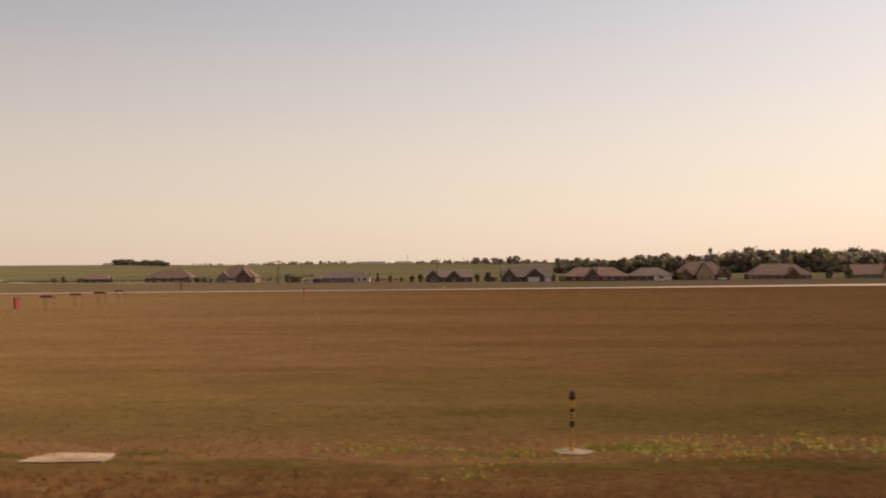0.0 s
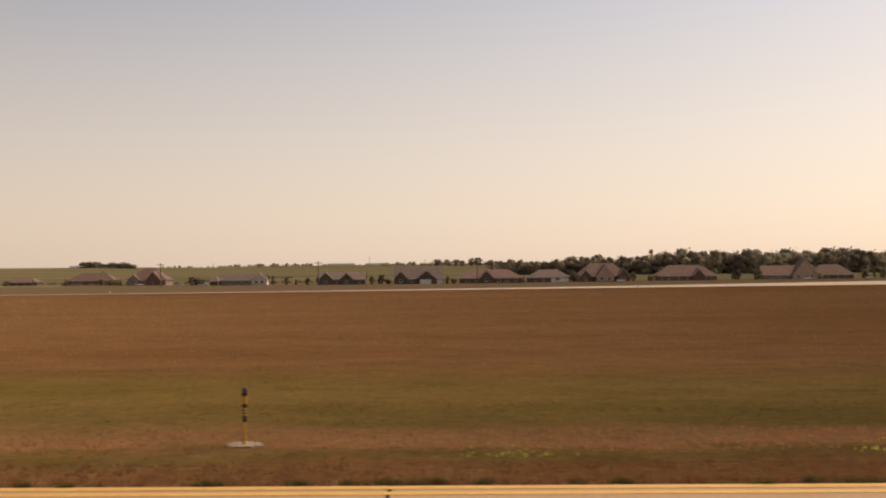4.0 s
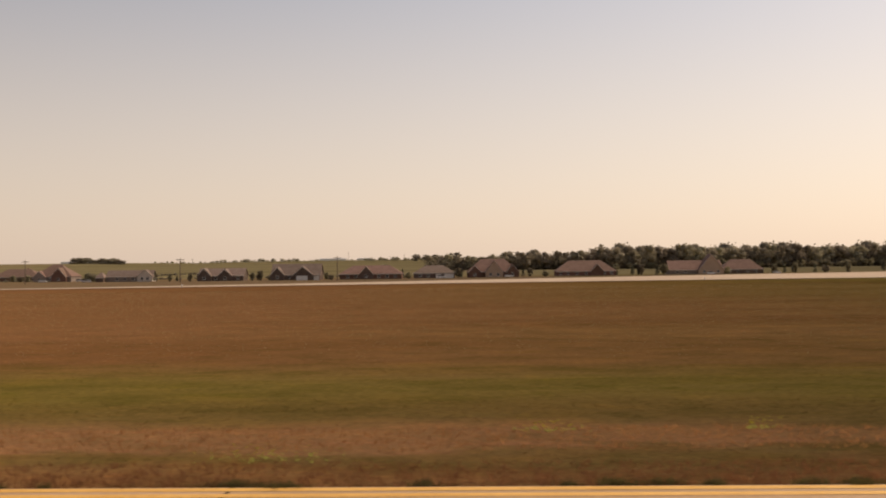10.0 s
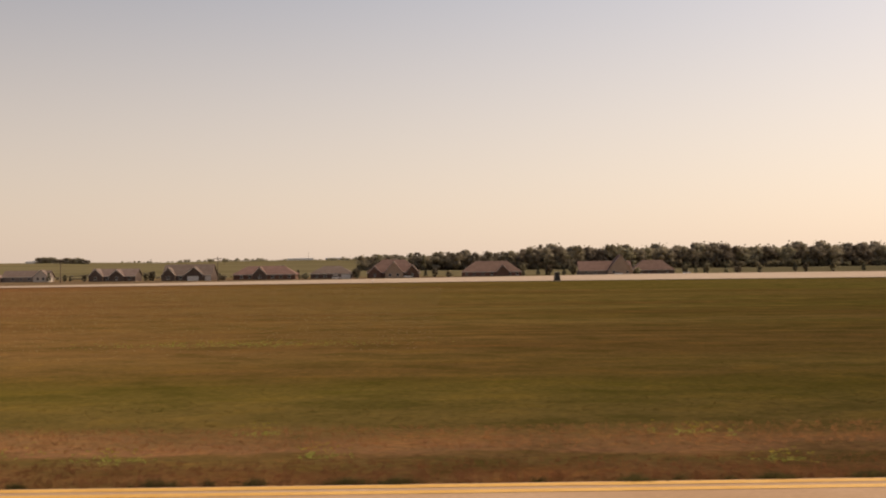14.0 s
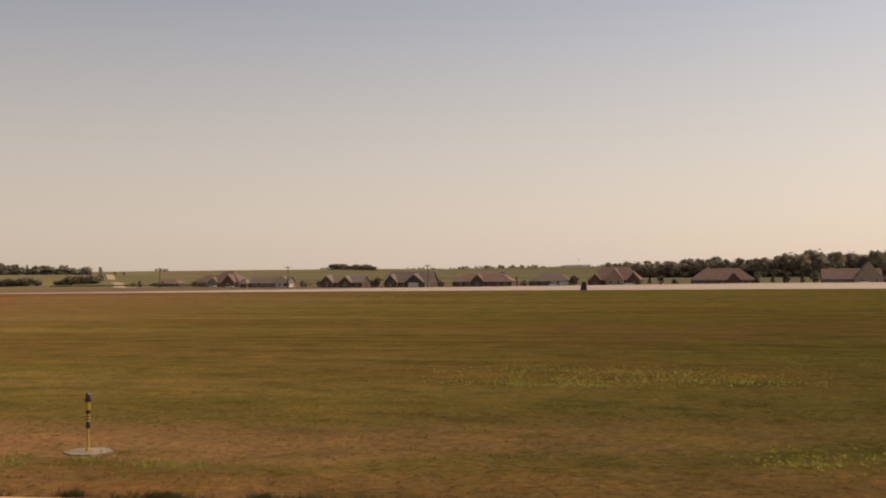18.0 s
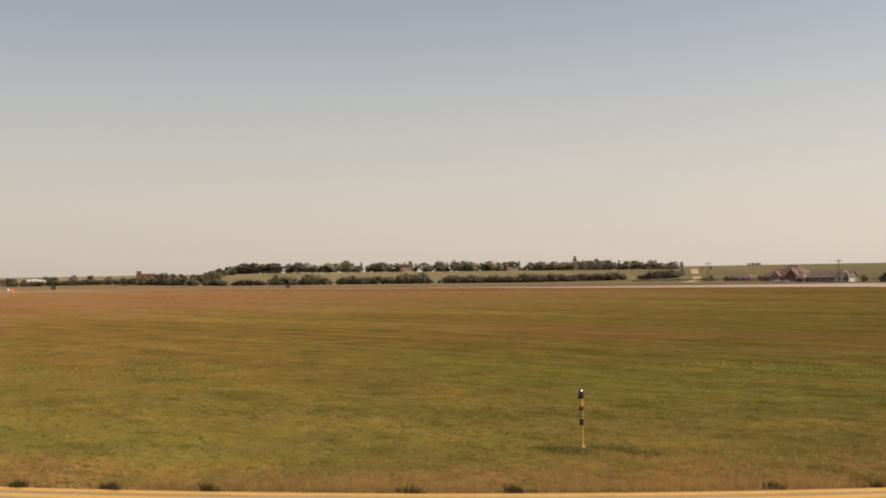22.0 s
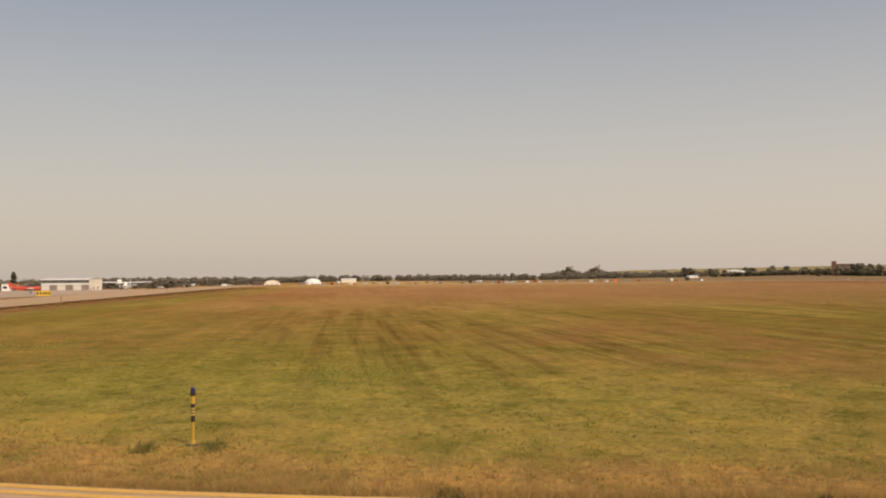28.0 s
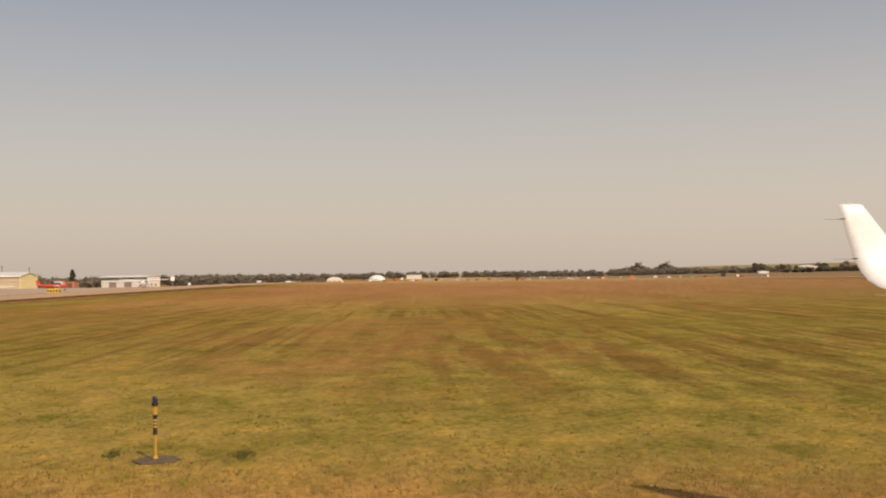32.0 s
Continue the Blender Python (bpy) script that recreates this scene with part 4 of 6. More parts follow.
def house(x0, x1, y, ridge, wall, roof, label, depth=11.0, eaves=2.7, hip=False, gables=(), doors=(), windows=(), chimney=None, turn=0.0):
    """A one-storey house facing -y. gables: (x, width, forward, ridge height, wall material); doors: (x, width, y);
    windows: (x, y); all from the house's middle and front wall."""
    w = x1 - x0
    t = thing("house", pose((x0 + x1) / 2, y, zat((x0 + x1) / 2, y) - 0.05, 0, 0, turn), label, "house", "houses beyond the runway")
    h = w / 2
    part("footing", boxed(-h - 0.05, h + 0.05, -0.05, depth + 0.05, -0.5, 0.12), TRIM if False else CONCRETE, t)
    if hip:
        part("wall", boxed(-h, h, 0, depth, 0.1, eaves), wall, t)
        part("roof", hip_roof(-h, h, 0, depth, eaves, ridge), roof, t)
    else:
        part("wall", prism([(0, 0.1), (depth, 0.1), (depth, eaves), (depth / 2, ridge - 0.02), (0, eaves)], -h, h, "x"), wall, t)
        part("roof", gable_roof(-h, h, 0, depth, eaves, ridge, "x"), roof, t)
    for gx, gw, fwd, gr, gm in gables:
        part("gable_wall", prism([(gx - gw / 2, 0.1), (gx + gw / 2, 0.1), (gx + gw / 2, eaves), (gx, gr - 0.02), (gx - gw / 2, eaves)], -fwd, depth * 0.5), gm, t)
        part("gable_roof", gable_roof(gx - gw / 2, gx + gw / 2, -fwd, depth * 0.5, eaves, gr, "y", 0.18, 0.4), roof, t)
        part("barge_board", prism([(gx - gw / 2 - 0.4, eaves - 0.4 * (gr - eaves) / (gw / 2)), (gx, gr), (gx + gw / 2 + 0.4, eaves - 0.4 * (gr - eaves) / (gw / 2)),
                                   (gx + gw / 2 + 0.4, eaves - 0.4 * (gr - eaves) / (gw / 2) - 0.2), (gx, gr - 0.24), (gx - gw / 2 - 0.4, eaves - 0.4 * (gr - eaves) / (gw / 2) - 0.2)],
                                  -fwd - 0.5, -fwd - 0.42), TRIM, t)
    for dx, dw, dy in doors:
        garage_door(t, dx, dy - 0.01, dw)
    for wx, wy in windows:
        window_at(t, wx, wy - 0.01, 1.55)
    part("fascia", boxed(-h - 0.45, h + 0.45, -0.52, -0.46, eaves - 0.32, eaves - 0.12), TRIM, t)
    if chimney is not None:
        c = part("chimney", boxed(chimney - 0.4, chimney + 0.4, depth * 0.6, depth * 0.6 + 0.7, eaves, ridge + 0.7), BRICK, t)
        part("chimney_cap", boxed(chimney - 0.48, chimney + 0.48, depth * 0.6 - 0.08, depth * 0.6 + 0.78, ridge + 0.71, ridge + 0.82), CONCRETE, c)
    return t


house(-262, -238, 765, 6.0, DARK_SIDING, SHINGLE, "low dark house with a reddish-brown roof", hip=True, depth=13, windows=((-8, 0), (-3, 0), (3, 0), (8, 0)))
house(-200.5, -169, 718, 8.6, BRICK, SHINGLE, "long brown brick house with a broad reddish roof", hip=True, depth=16, eaves=3.2,
      windows=((-12, 0), (-7, 0), (0, 0), (6, 0), (12, 0)), chimney=5)
house(-129.5, -107.5, 610, 10.2, GREY_SIDING, SHINGLE, "tall house with a steep reddish-brown roof", hip=True, depth=17, eaves=3.2,
      gables=((4.5, 8.5, 2.5, 8.0, BRICK), (-7, 6.5, 1.2, 6.2, GREY_SIDING)), windows=((4.5, -2.5), (-7, -1.2), (-1.5, 0)))
house(-60.1, -37.5, 528, 5.6, GREY_SIDING, SHINGLE_GREY, "long low grey house with a pale cream gable end", depth=9,
      gables=((8.3, 7.5, 1.5, 5.9, PALE_SIDING),), windows=((-6, 0), (-2, 0), (2, 0), (6.9, -1.5), (9.7, -1.5)))
house(-64, -60.4, 524, 4.9, DARK_SIDING, SHINGLE_GREY, "small dark garden shed beside a grey house", depth=6, eaves=2.4, hip=True)
house(-8.3, 13.1, 504, 5.9, DARK_SIDING, SHINGLE_GREY, "dark brown house with two front gables", depth=11,
      gables=((-7.6, 6.6, 2.0, 6.0, DARK_SIDING), (2.2, 6.4, 1.6, 5.6, DARK_SIDING)), windows=((-7.6, -2.0), (2.2, -1.6), (-2.5, 0), (8, 0)))
house(27.2, 50, 500, 7.6, DARK_SIDING, SHINGLE_GREY, "dark house with a double gable and white garage doors", depth=13,
      gables=((-8.3, 6.4, 2.2, 6.2, DARK_SIDING), (3.6, 9.0, 1.6, 6.4, DARK_SIDING)), doors=((3.2, 5.2, -1.6), (9.8, 2.7, 0)), windows=((-8.3, -2.2), (-3, 0)))
house(58, 87.9, 512, 6.7, BRICK, SHINGLE, "long brown house with a hipped reddish roof", depth=12, hip=True,
      gables=((-2, 6.5, 1.5, 6.2, DARK_SIDING),), windows=((-11, 0), (-7, 0), (-2, -1.5), (4, 0), (8, 0), (12, 0)))
house(92.9, 113.5, 531, 6.5, DARK_SIDING, SHINGLE_GREY, "grey-brown house with two white garage doors", depth=12, hip=True,
      doors=((2.2, 2.6, 0), (7.4, 4.6, 0)), windows=((-7, 0), (-3, 0)))
house(119.9, 146.7, 550, 9.6, BRICK, SHINGLE, "large reddish-brown house with steep gabled roofs", depth=15, hip=True, eaves=3.0,
      gables=((0.5, 9, 2.5, 8.6, TAN), (10, 6, 1.5, 6.8, BRICK), (-9.5, 6, 1.2, 6.2, BRICK)), windows=((-9.5, -1.2), (-1.5, -2.5), (2.5, -2.5), (10, -1.5)), chimney=-4)
house(169.7, 202.5, 590, 8.6, BRICK, SHINGLE, "long brown brick house with a wide hipped roof", depth=15, hip=True,
      windows=((-14, 0), (-10, 0), (-5, 0), (0, 0), (5, 0), (10, 0), (14, 0)), gables=((6, 7, 1.5, 6.4, BRICK),))
house(238.9, 269.5, 624, 8.0, GREY_SIDING, SHINGLE, "house with a large blank tan gable end", depth=14,
      gables=((8.5, 14.5, 2.0, 11.6, TAN),), windows=((-11, 0), (-6, 0), (4.5, -2.0), (12.5, -2.0)))
house(273.5, 298, 640, 8.6, DARK_SIDING, SHINGLE, "dark brown house with a low reddish roof", depth=13, hip=True, windows=((-8, 0), (-3, 0), (3, 0), (8, 0)))


def car(x, y, turn, paint, label):
    t = thing("car", pose(x, y, zat(x, y) + 0.02, 0, 0, turn), label, "car", "cars at the houses")
    part("body", prism([(-2.2, 0.28), (2.2, 0.28), (2.25, 0.75), (1.3, 0.95), (-2.2, 0.98), (-2.25, 0.6)], -0.88, 0.88), paint, t)
    part("cabin", prism([(-2.0, 0.99), (1.0, 0.99), (0.35, 1.5), (-1.7, 1.5)], -0.8, 0.8), GLASS, t)
    part("car_roof", boxed(-1.6, 0.3, -0.72, 0.72, 1.505, 1.54), paint, t)
    for wx in (-1.4, 1.4):
        for wy in (-0.8, 0.8):
            w = part("wheel", rod(bmesh.new(), (wx, wy - 0.11, 0.32), (wx, wy + 0.11, 0.32), 0.32, 0.32, 14), RUBBER, t)
            part("rim", rod(bmesh.new(), (wx, wy - 0.125, 0.32), (wx, wy + 0.125, 0.32), 0.19, 0.19, 10), METAL_WHITE, w)


CAR_WHITE = surface("white_car_paint", (0.78, 0.77, 0.75), (0.82, 0.81, 0.8), 0.5, 0.25, relief=0.01)
CAR_SILVER = surface("silver_car_paint", (0.45, 0.45, 0.46), (0.5, 0.5, 0.51), 0.5, 0.25, relief=0.01)
for x, y, a, p, l in ((-124, 535, 8, CAR_WHITE, "white car parked in front of the steep-roofed house"), (-68, 452, 4, CAR_SILVER, "silver car parked beside the garden shed"),
                      (112, 461, 3, CAR_WHITE, "white car parked by the garage doors"), (148, 482, 0, CAR_WHITE, "white car parked before a gabled house"),
                      (272, 548, 6, CAR_WHITE, "white car parked by the tan gable"), (317, 566, -20, CAR_WHITE, "white car parked beside the dark house"),
                      (-100, 530, 0, CAR_SILVER, "silver car on a drive between two houses")):
    car(0.956 * x - 0.3, y + 62, a, p, l)

# small houses among the trees on the brow, and the farm sheds
for x, y, wl_m, l in ((-770, 1050, PALE_SIDING, "small pale house among trees on the brow"), (-832, 915, PALE_SIDING, "small pale house among trees on the brow"),
                      (-748, 1100, BRICK, "small brown house among trees on the brow"), (-728, 1140, BRICK, "small brown house among trees on the brow"),
                      (-655, 1236, TAN, "small tan house among trees on the brow"), (-690, 1200, PALE_SIDING, "small pale house among trees on the brow")):
    house(x - 7, x + 7, y, 5.4, wl_m, SHINGLE, l, depth=9, hip=False, windows=((-3, 0), (3, 0)), turn=50)


def shed(x, y, w, d, h, ridge, wall, roof, label, turn=0.0, name="shed", base=None, doors=1, group=""):
    """A plain long shed with a low roof and sliding doors on its -y side."""
    t = thing(name, pose(x, y, (zat(x, y) if base is None else base) - 0.03, 0, 0, turn), label, name.replace("_", " "), group)
    part("wall", prism([(-d / 2, 0), (d / 2, 0), (d / 2, h), (0, ridge - 0.02), (-d / 2, h)], -w / 2, w / 2, "x"), wall, t)
    part("roof", gable_roof(-w / 2, w / 2, -d / 2, d / 2, h, ridge, "x", 0.15, 0.3), roof, t)
    for k in range(doors):
        dx = (k + 0.5) * w / doors - w / 2
        part("sliding_door", boxed(dx - 0.32 * w / doors, dx + 0.32 * w / doors, -d / 2 - 0.08, -d / 2 - 0.005, 0.02, h * 0.85), wall, t)
    return t


SILO = surface("dark_grey_concrete", (0.3, 0.27, 0.24), (0.36, 0.33, 0.3), 0.2, 0.9, fine=2)
GREY_ROOF = surface("pale_metal_roof", (0.62, 0.6, 0.57), (0.7, 0.68, 0.65), 0.2, 0.4, fine=2)
shed(-676, 2150, 17, 8, 3.6, 5.0, METAL_WHITE, GREY_ROOF, "white farm shed beside the farmyard trees")
shed(-158, 2350, 58, 12, 4.2, 5.6, METAL_WHITE, GREY_ROOF, "long low white barn on the skyline", doors=4, name="barn")
shed(-88, 2368, 34, 12, 4.2, 5.6, METAL_WHITE, GREY_ROOF, "long low white barn on the skyline", doors=3, name="barn")
shed(-1215, 584, 14, 25, 6.4, 8.4, METAL_WHITE, GREY_ROOF, "low white shed behind boundary trees", doors=2)
shed(-1188, 514, 9, 14, 2.4, 3.4, METAL_WHITE, GREY_ROOF, "small white shed behind boundary trees")

# poles and masts on the hillside
POLE_WOOD = surface("weathered_pole_wood", (0.16, 0.12, 0.09), (0.22, 0.17, 0.13), 2, 0.9, stretch=(6, 6, 0.5))
STEEL = surface("galvanised_steel", (0.36, 0.36, 0.35), (0.44, 0.44, 0.43), 2, 0.5, 0.4)


def utility_pole(x, y, h, arms=1):
    t = thing("utility_pole", pose(x, y, zat(x, y), 0, 0, 8), "grey wooden utility pole with a crossarm on the hillside", "utility pole", "poles on the hillside")
    part("pole", rod(bmesh.new(), (0, 0, -0.5), (0, 0, h), 0.24, 0.16), POLE_WOOD, t)
    for k in range(arms):
        arm = part("crossarm", boxed(-1.6, 1.6, -0.1, 0.1, h - 0.9 - k, h - 0.65 - k), POLE_WOOD, t)
        for ix in (-1.4, -0.7, 0.7, 1.4):
            part("insulator", rod(bmesh.new(), (ix, 0, h - 0.64 - k), (ix, 0, h - 0.4 - k), 0.09, 0.06), TRIM, arm)


for x, y, h, n in ((-57, 1693, 15, 1), (74, 1397, 8.5, 1), (9, 1690, 9, 1), (31, 1692, 11, 1), (-292, 1638, 9, 1), (-123, 1369, 7.5, 1), (-160, 1450, 7.5, 1), (-70, 452, 10.3, 1), (-3, 450, 10.3, 1), (64, 449, 10.3, 1), (110, 1380, 9, 2)):
    utility_pole(x, y, h, n)

# brick block and silos in the west
t = thing("brick_building", pose(-935, 603, zat(-935, 603) - 0.2, 0, 0, 65), "tall brown brick building with a stair tower above the trees", "building")
part("wall", boxed(-10.5, 9.5, -6, 6, 0, 12.2), BRICK, t)
part("tower", boxed(-10.4, -5.2, -6.15, -1, 0.1, 15.4), BRICK, t)
part("roof_slab", boxed(-4.8, 9.8, -6.3, 6.3, 12.21, 12.6), CONCRETE, t)
part("tower_slab", boxed(-10.7, -4.9, -6.45, -0.7, 15.41, 15.75), CONCRETE, t)
for k in range(5):
    for z in (2.5, 5.7, 8.9):
        window_at(t, -3 + 2.7 * k, -6.01, z, 1.4, 1.6)
for x, y in ((-1622, 440), (-1612, 486)):
    t = thing("grain_elevator", pose(x, y, zat(x, y), 0, 0, 5), "grey concrete grain elevator rising over distant trees", "grain elevator", "grain elevators")
    for k in range(3):
        part("silo", lathe([(3.4, 0), (3.4, 14), (3.1, 15), (1.0, 15.6)], 16, (0, -7 + 7 * k)), SILO, t)
    part("headhouse", boxed(-2.2, 2.2, -3, 3, 15, 21), SILO, t)
    for dx, dy, h in ((9, -13, 17), (11, -7, 20), (9, 0, 15), (8, 7, 14), (10, 12, 12), (7, -19, 13)):
        plant("broad", x + dx, y + dy, h, "tall grey-green tree before a grain elevator", "elevator trees", 1.1)
    part("leg_tower", boxed(-1.0, 1.0, 3.1, 4.6, 13, 24), STEEL, t)

# ---------------------------------------------------------------- taxiway edge lights
LAMP_YELLOW = surface("yellow_conduit_paint", (0.48, 0.265, 0.03), (0.56, 0.33, 0.05), 8, 0.5, fine=60, relief=0.1)
LAMP_BLACK = surface("black_band", (0.03, 0.025, 0.02), (0.055, 0.045, 0.036), 9, 0.9)
TAG_YELLOW = surface("dull_yellow_tag", (0.5, 0.33, 0.08), (0.3, 0.2, 0.06), 30, 0.6, fine=90)
PAD = surface("weathered_concrete_pad", (0.26, 0.205, 0.15), (0.33, 0.265, 0.195), 3, 0.95, fine=30, relief=0.4)
PAD_DARK = surface("dirt_stained_pad", (0.10, 0.075, 0.05), (0.15, 0.115, 0.075), 3, 0.95, fine=30, relief=0.4)
BLUE_GLASS, nt, b = shader("cobalt_blue_glass", 0.12)
b.inputs["Base Color"].default_value = (0.016, 0.01, 0.06, 1)
b.inputs["Coat Weight"].default_value = 0.15
link(nt, span(nt, noise_tex(nt, 30, 2, local(nt)), 0.3, 0.7, 0.2, 0.35), b.inputs["Roughness"])


def edge_light(x, y, pad_radius, pad_mat, lean=0.0, height=0.78):
    t = thing("taxiway_light", pose(x, y, 0.0, lean, lean * 0.6, (x * 37) % 360),
              "blue taxiway edge light on a yellow pole with black bands", "taxiway light", "taxiway edge lights")
    s = height / 0.78
    if pad_radius:
        rs = np.random.default_rng(int(x * 10))
        rim = [(pad_radius * rs.uniform(0.86, 1.08) * math.cos(a), pad_radius * rs.uniform(0.86, 1.08) * math.sin(a)) for a in np.arange(22) * 2 * math.pi / 22]
        bm = bmesh.new()
        low, top = [bm.verts.new((*p, -0.1)) for p in rim], [bm.verts.new((p[0] * 0.97, p[1] * 0.97, -0.012 + rs.uniform(-0.004, 0.004))) for p in rim]
        mid = bm.verts.new((0, 0, -0.002))
        for k in range(22):
            n = (k + 1) % 22
            bm.faces.new((low[k], low[n], top[n], top[k]))
            bm.faces.new((top[k], top[n], mid))
        part("pad", bm, pad_mat, t, "round concrete pad with crumbled edges set in the grass")
    part("base_plate", lathe([(0.034, -0.02), (0.034, 0.012), (0.024, 0.03)], 16), LAMP_YELLOW, t)
    part("pole", lathe([(0.0175, 0.02), (0.0175, 0.56 * s)], 14), LAMP_YELLOW, t)
    sleeve = part("tag_sleeve", lathe([(0.0235, 0.30 * s), (0.0255, 0.305 * s), (0.0255, 0.54 * s), (0.0235, 0.545 * s)], 14), LAMP_BLACK, t, "black tag sleeve with small yellow bars")
    for k in range(3):
        part("tag_bar", lathe([(0.0262, (0.385 + 0.04 * k) * s), (0.0262, (0.411 + 0.04 * k) * s)], 14), TAG_YELLOW, sleeve)
    for z0, z1 in ((0.30, 0.325), (0.525, 0.545)):
        part("clamp", lathe([(0.027, z0 * s), (0.029, z0 * s + 0.004), (0.029, z1 * s - 0.004), (0.027, z1 * s)], 14), LAMP_BLACK, t, "black clamp band")
    part("housing", lathe([(0.026, 0.546 * s), (0.028, 0.555 * s), (0.028, 0.645 * s), (0.031, 0.656 * s)], 16), LAMP_YELLOW, t)
    part("collar", lathe([(0.037, 0.657 * s), (0.041, 0.665 * s), (0.041, 0.69 * s), (0.036, 0.698 * s)], 16), LAMP_BLACK, t)
    part("lens", lathe([(0.033, 0.699 * s), (0.034, 0.735 * s), (0.031, 0.758 * s), (0.022, 0.773 * s), (0.01, 0.779 * s), (0.003, 0.78 * s)], 18), BLUE_GLASS, t, "cobalt blue glass lens")


for (x, y), (r, mt, lean) in zip(LAMPS, ((0.26, PAD, 0.5), (0.26, PAD, 0), (0.13, PAD_DARK, 1.0), (0.22, PAD, 0.6), (0.28, PAD, 1.2), (0.33, PAD, 0), (0.33, PAD_DARK, 0),
                                       (0.1, PAD_DARK, 0.8), (0.1, PAD_DARK, 0), (0.32, PAD_DARK, 0.7))):
    edge_light(x, y, r, mt, lean)

# flat concrete cover in the verge
t = thing("concrete_cover", pose(-4.78, 13.72, -0.03, 0, 0, -2), "broken pale concrete cover lying in the weedy verge", "cover")
bm = prism([(-0.55, -0.32), (-0.2, -0.36), (0.2, -0.33), (0.5, -0.28), (0.53, 0.1), (0.44, 0.34), (-0.4, 0.36), (-0.5, 0.05)], -0.02, 0.05)
bmesh.ops.rotate(bm, cent=(0, 0, 0), matrix=Matrix.Rotation(radians(-90), 3, "X"), verts=bm.verts)
part("cover_slab", bm, surface("sunlit_pale_concrete", (0.5, 0.375, 0.27), (0.24, 0.135, 0.078), 1.1, 0.9, fine=25, relief=0.4), t)

# ---------------------------------------------------------------- signs and boxes on the airfield
SIGN_RED = surface("faded_red_sign", (0.33, 0.05, 0.035), (0.4, 0.07, 0.045), 2, 0.5)
SIGN_YELLOW = surface("yellow_sign_face", (0.72, 0.43, 0.02), (0.78, 0.5, 0.04), 1, 0.5)
SIGN_ORANGE = surface("orange_marker", (0.62, 0.13, 0.03), (0.7, 0.18, 0.05), 1, 0.6)
PAPI_RED = surface("rusty_red_housing", (0.17, 0.05, 0.03), (0.23, 0.075, 0.045), 3, 0.7)
BLACK = surface("black_sign_back", (0.02, 0.018, 0.017), (0.035, 0.03, 0.028), 2, 0.7)


def board_sign(x, y, turn, w, h, face, label, name="airfield_sign", depth=0.16, leg=0.22, bars=0, group="airfield signs"):
    """A board on short legs; bars: unreadable letters."""
    t = thing(name, pose(x, y, zat(x, y), 0, 0, turn), label, name.replace("_", " "), group)
    part("board", boxed(-w / 2, w / 2, -depth / 2, depth / 2, leg, leg + h, bevel=0.015), face, t)
    part("top_rail", boxed(-w / 2 - 0.02, w / 2 + 0.02, -depth / 2 - 0.02, depth / 2 + 0.02, leg + h + 0.003, leg + h + 0.04), BLACK, t)
    for k in (-0.38, 0.38):
        part("leg", rod(bmesh.new(), (k * w, 0, -0.1), (k * w, 0, leg - 0.003), 0.035), STEEL, t)
    for k in range(bars):
        bw = w / (bars * 1.7)
        bx = -w / 2 + w * (k + 0.5) / bars
        part("letter_bar", boxed(bx - bw / 2, bx + bw / 2, -depth / 2 - 0.012, -depth / 2 - 0.002, leg + h * 0.25, leg + h * 0.75), BLACK, t)
    return t


board_sign(-29.6, 74.2, 74, 0.5, 0.72, SIGN_RED, "red mandatory sign board standing in the dry grass", leg=0.15)
for k in range(4):
    t = thing("approach_light_box", pose(-27.75 - 0.8 * k, 75 + 8.2 * k, zat(-29, 75 + 8.2 * k), 0, 0, -3), "rusty red flat light box on thin legs", "light box", "approach light boxes")
    part("housing", boxed(-0.44, 0.44, -0.3, 0.3, 0.9, 1.06, bevel=0.02), PAPI_RED, t)
    for lx in (-0.36, 0.36):
        part("leg", rod(bmesh.new(), (lx, 0.25, -0.1), (lx, 0.25, 0.898), 0.012), PAPI_RED, t)
    part("leg", rod(bmesh.new(), (0, -0.25, -0.1), (0, -0.25, 0.898), 0.012), PAPI_RED, t)
# black marker at the runway's edge
t = thing("runway_marker", pose(176.4, 149.2, zat(176.4, 149.2), 0, 0, 20), "black tapered marker box at the runway edge", "marker")
part("body", prism([(-0.42, 0.12), (0.42, 0.12), (0.3, 1.25), (-0.22, 1.25)], -0.25, 0.25), BLACK, t)
part("plinth", boxed(-0.55, 0.55, -0.4, 0.4, -0.1, 0.115), PAD, t)
part("cap", boxed(-0.34, 0.42, -0.3, 0.3, 1.253, 1.31), METAL_WHITE, t, "white cap plate")
board_sign(-13, 99.4, 103, 0.8, 0.85, SIGN_ORANGE, "orange marker board with a dark top rail in the open grass", name="orange_marker", depth=0.06, group="")
board_sign(27, -20.4, 105, 2.6, 0.95, SIGN_YELLOW, "low yellow direction sign with rows of black lettering", bars=5)
for x, y in ((-300, 100), (-110, 149), (-330, 60), (-47.9, 195.1), (-420, 30)):
    board_sign(x, y, 100, 1.5, 1.1, BLACK, "small dark marker board on short legs in the grass", name="marker_board", group="marker boards")
for k in range(9):                     # low edge lights of the runway
    x, y = -300 + 75 * k, 150.2
    t = thing("runway_light", pose(x, y, zat(x, y)), "small clear runway edge light on a short stake", "runway light", "runway edge lights")
    part("stake", rod(bmesh.new(), (0, 0, -0.1), (0, 0, 0.3), 0.03), STEEL, t)
    part("lens", lathe([(0.08, 0.301), (0.08, 0.4), (0.04, 0.45)], 12), METAL_WHITE, t)

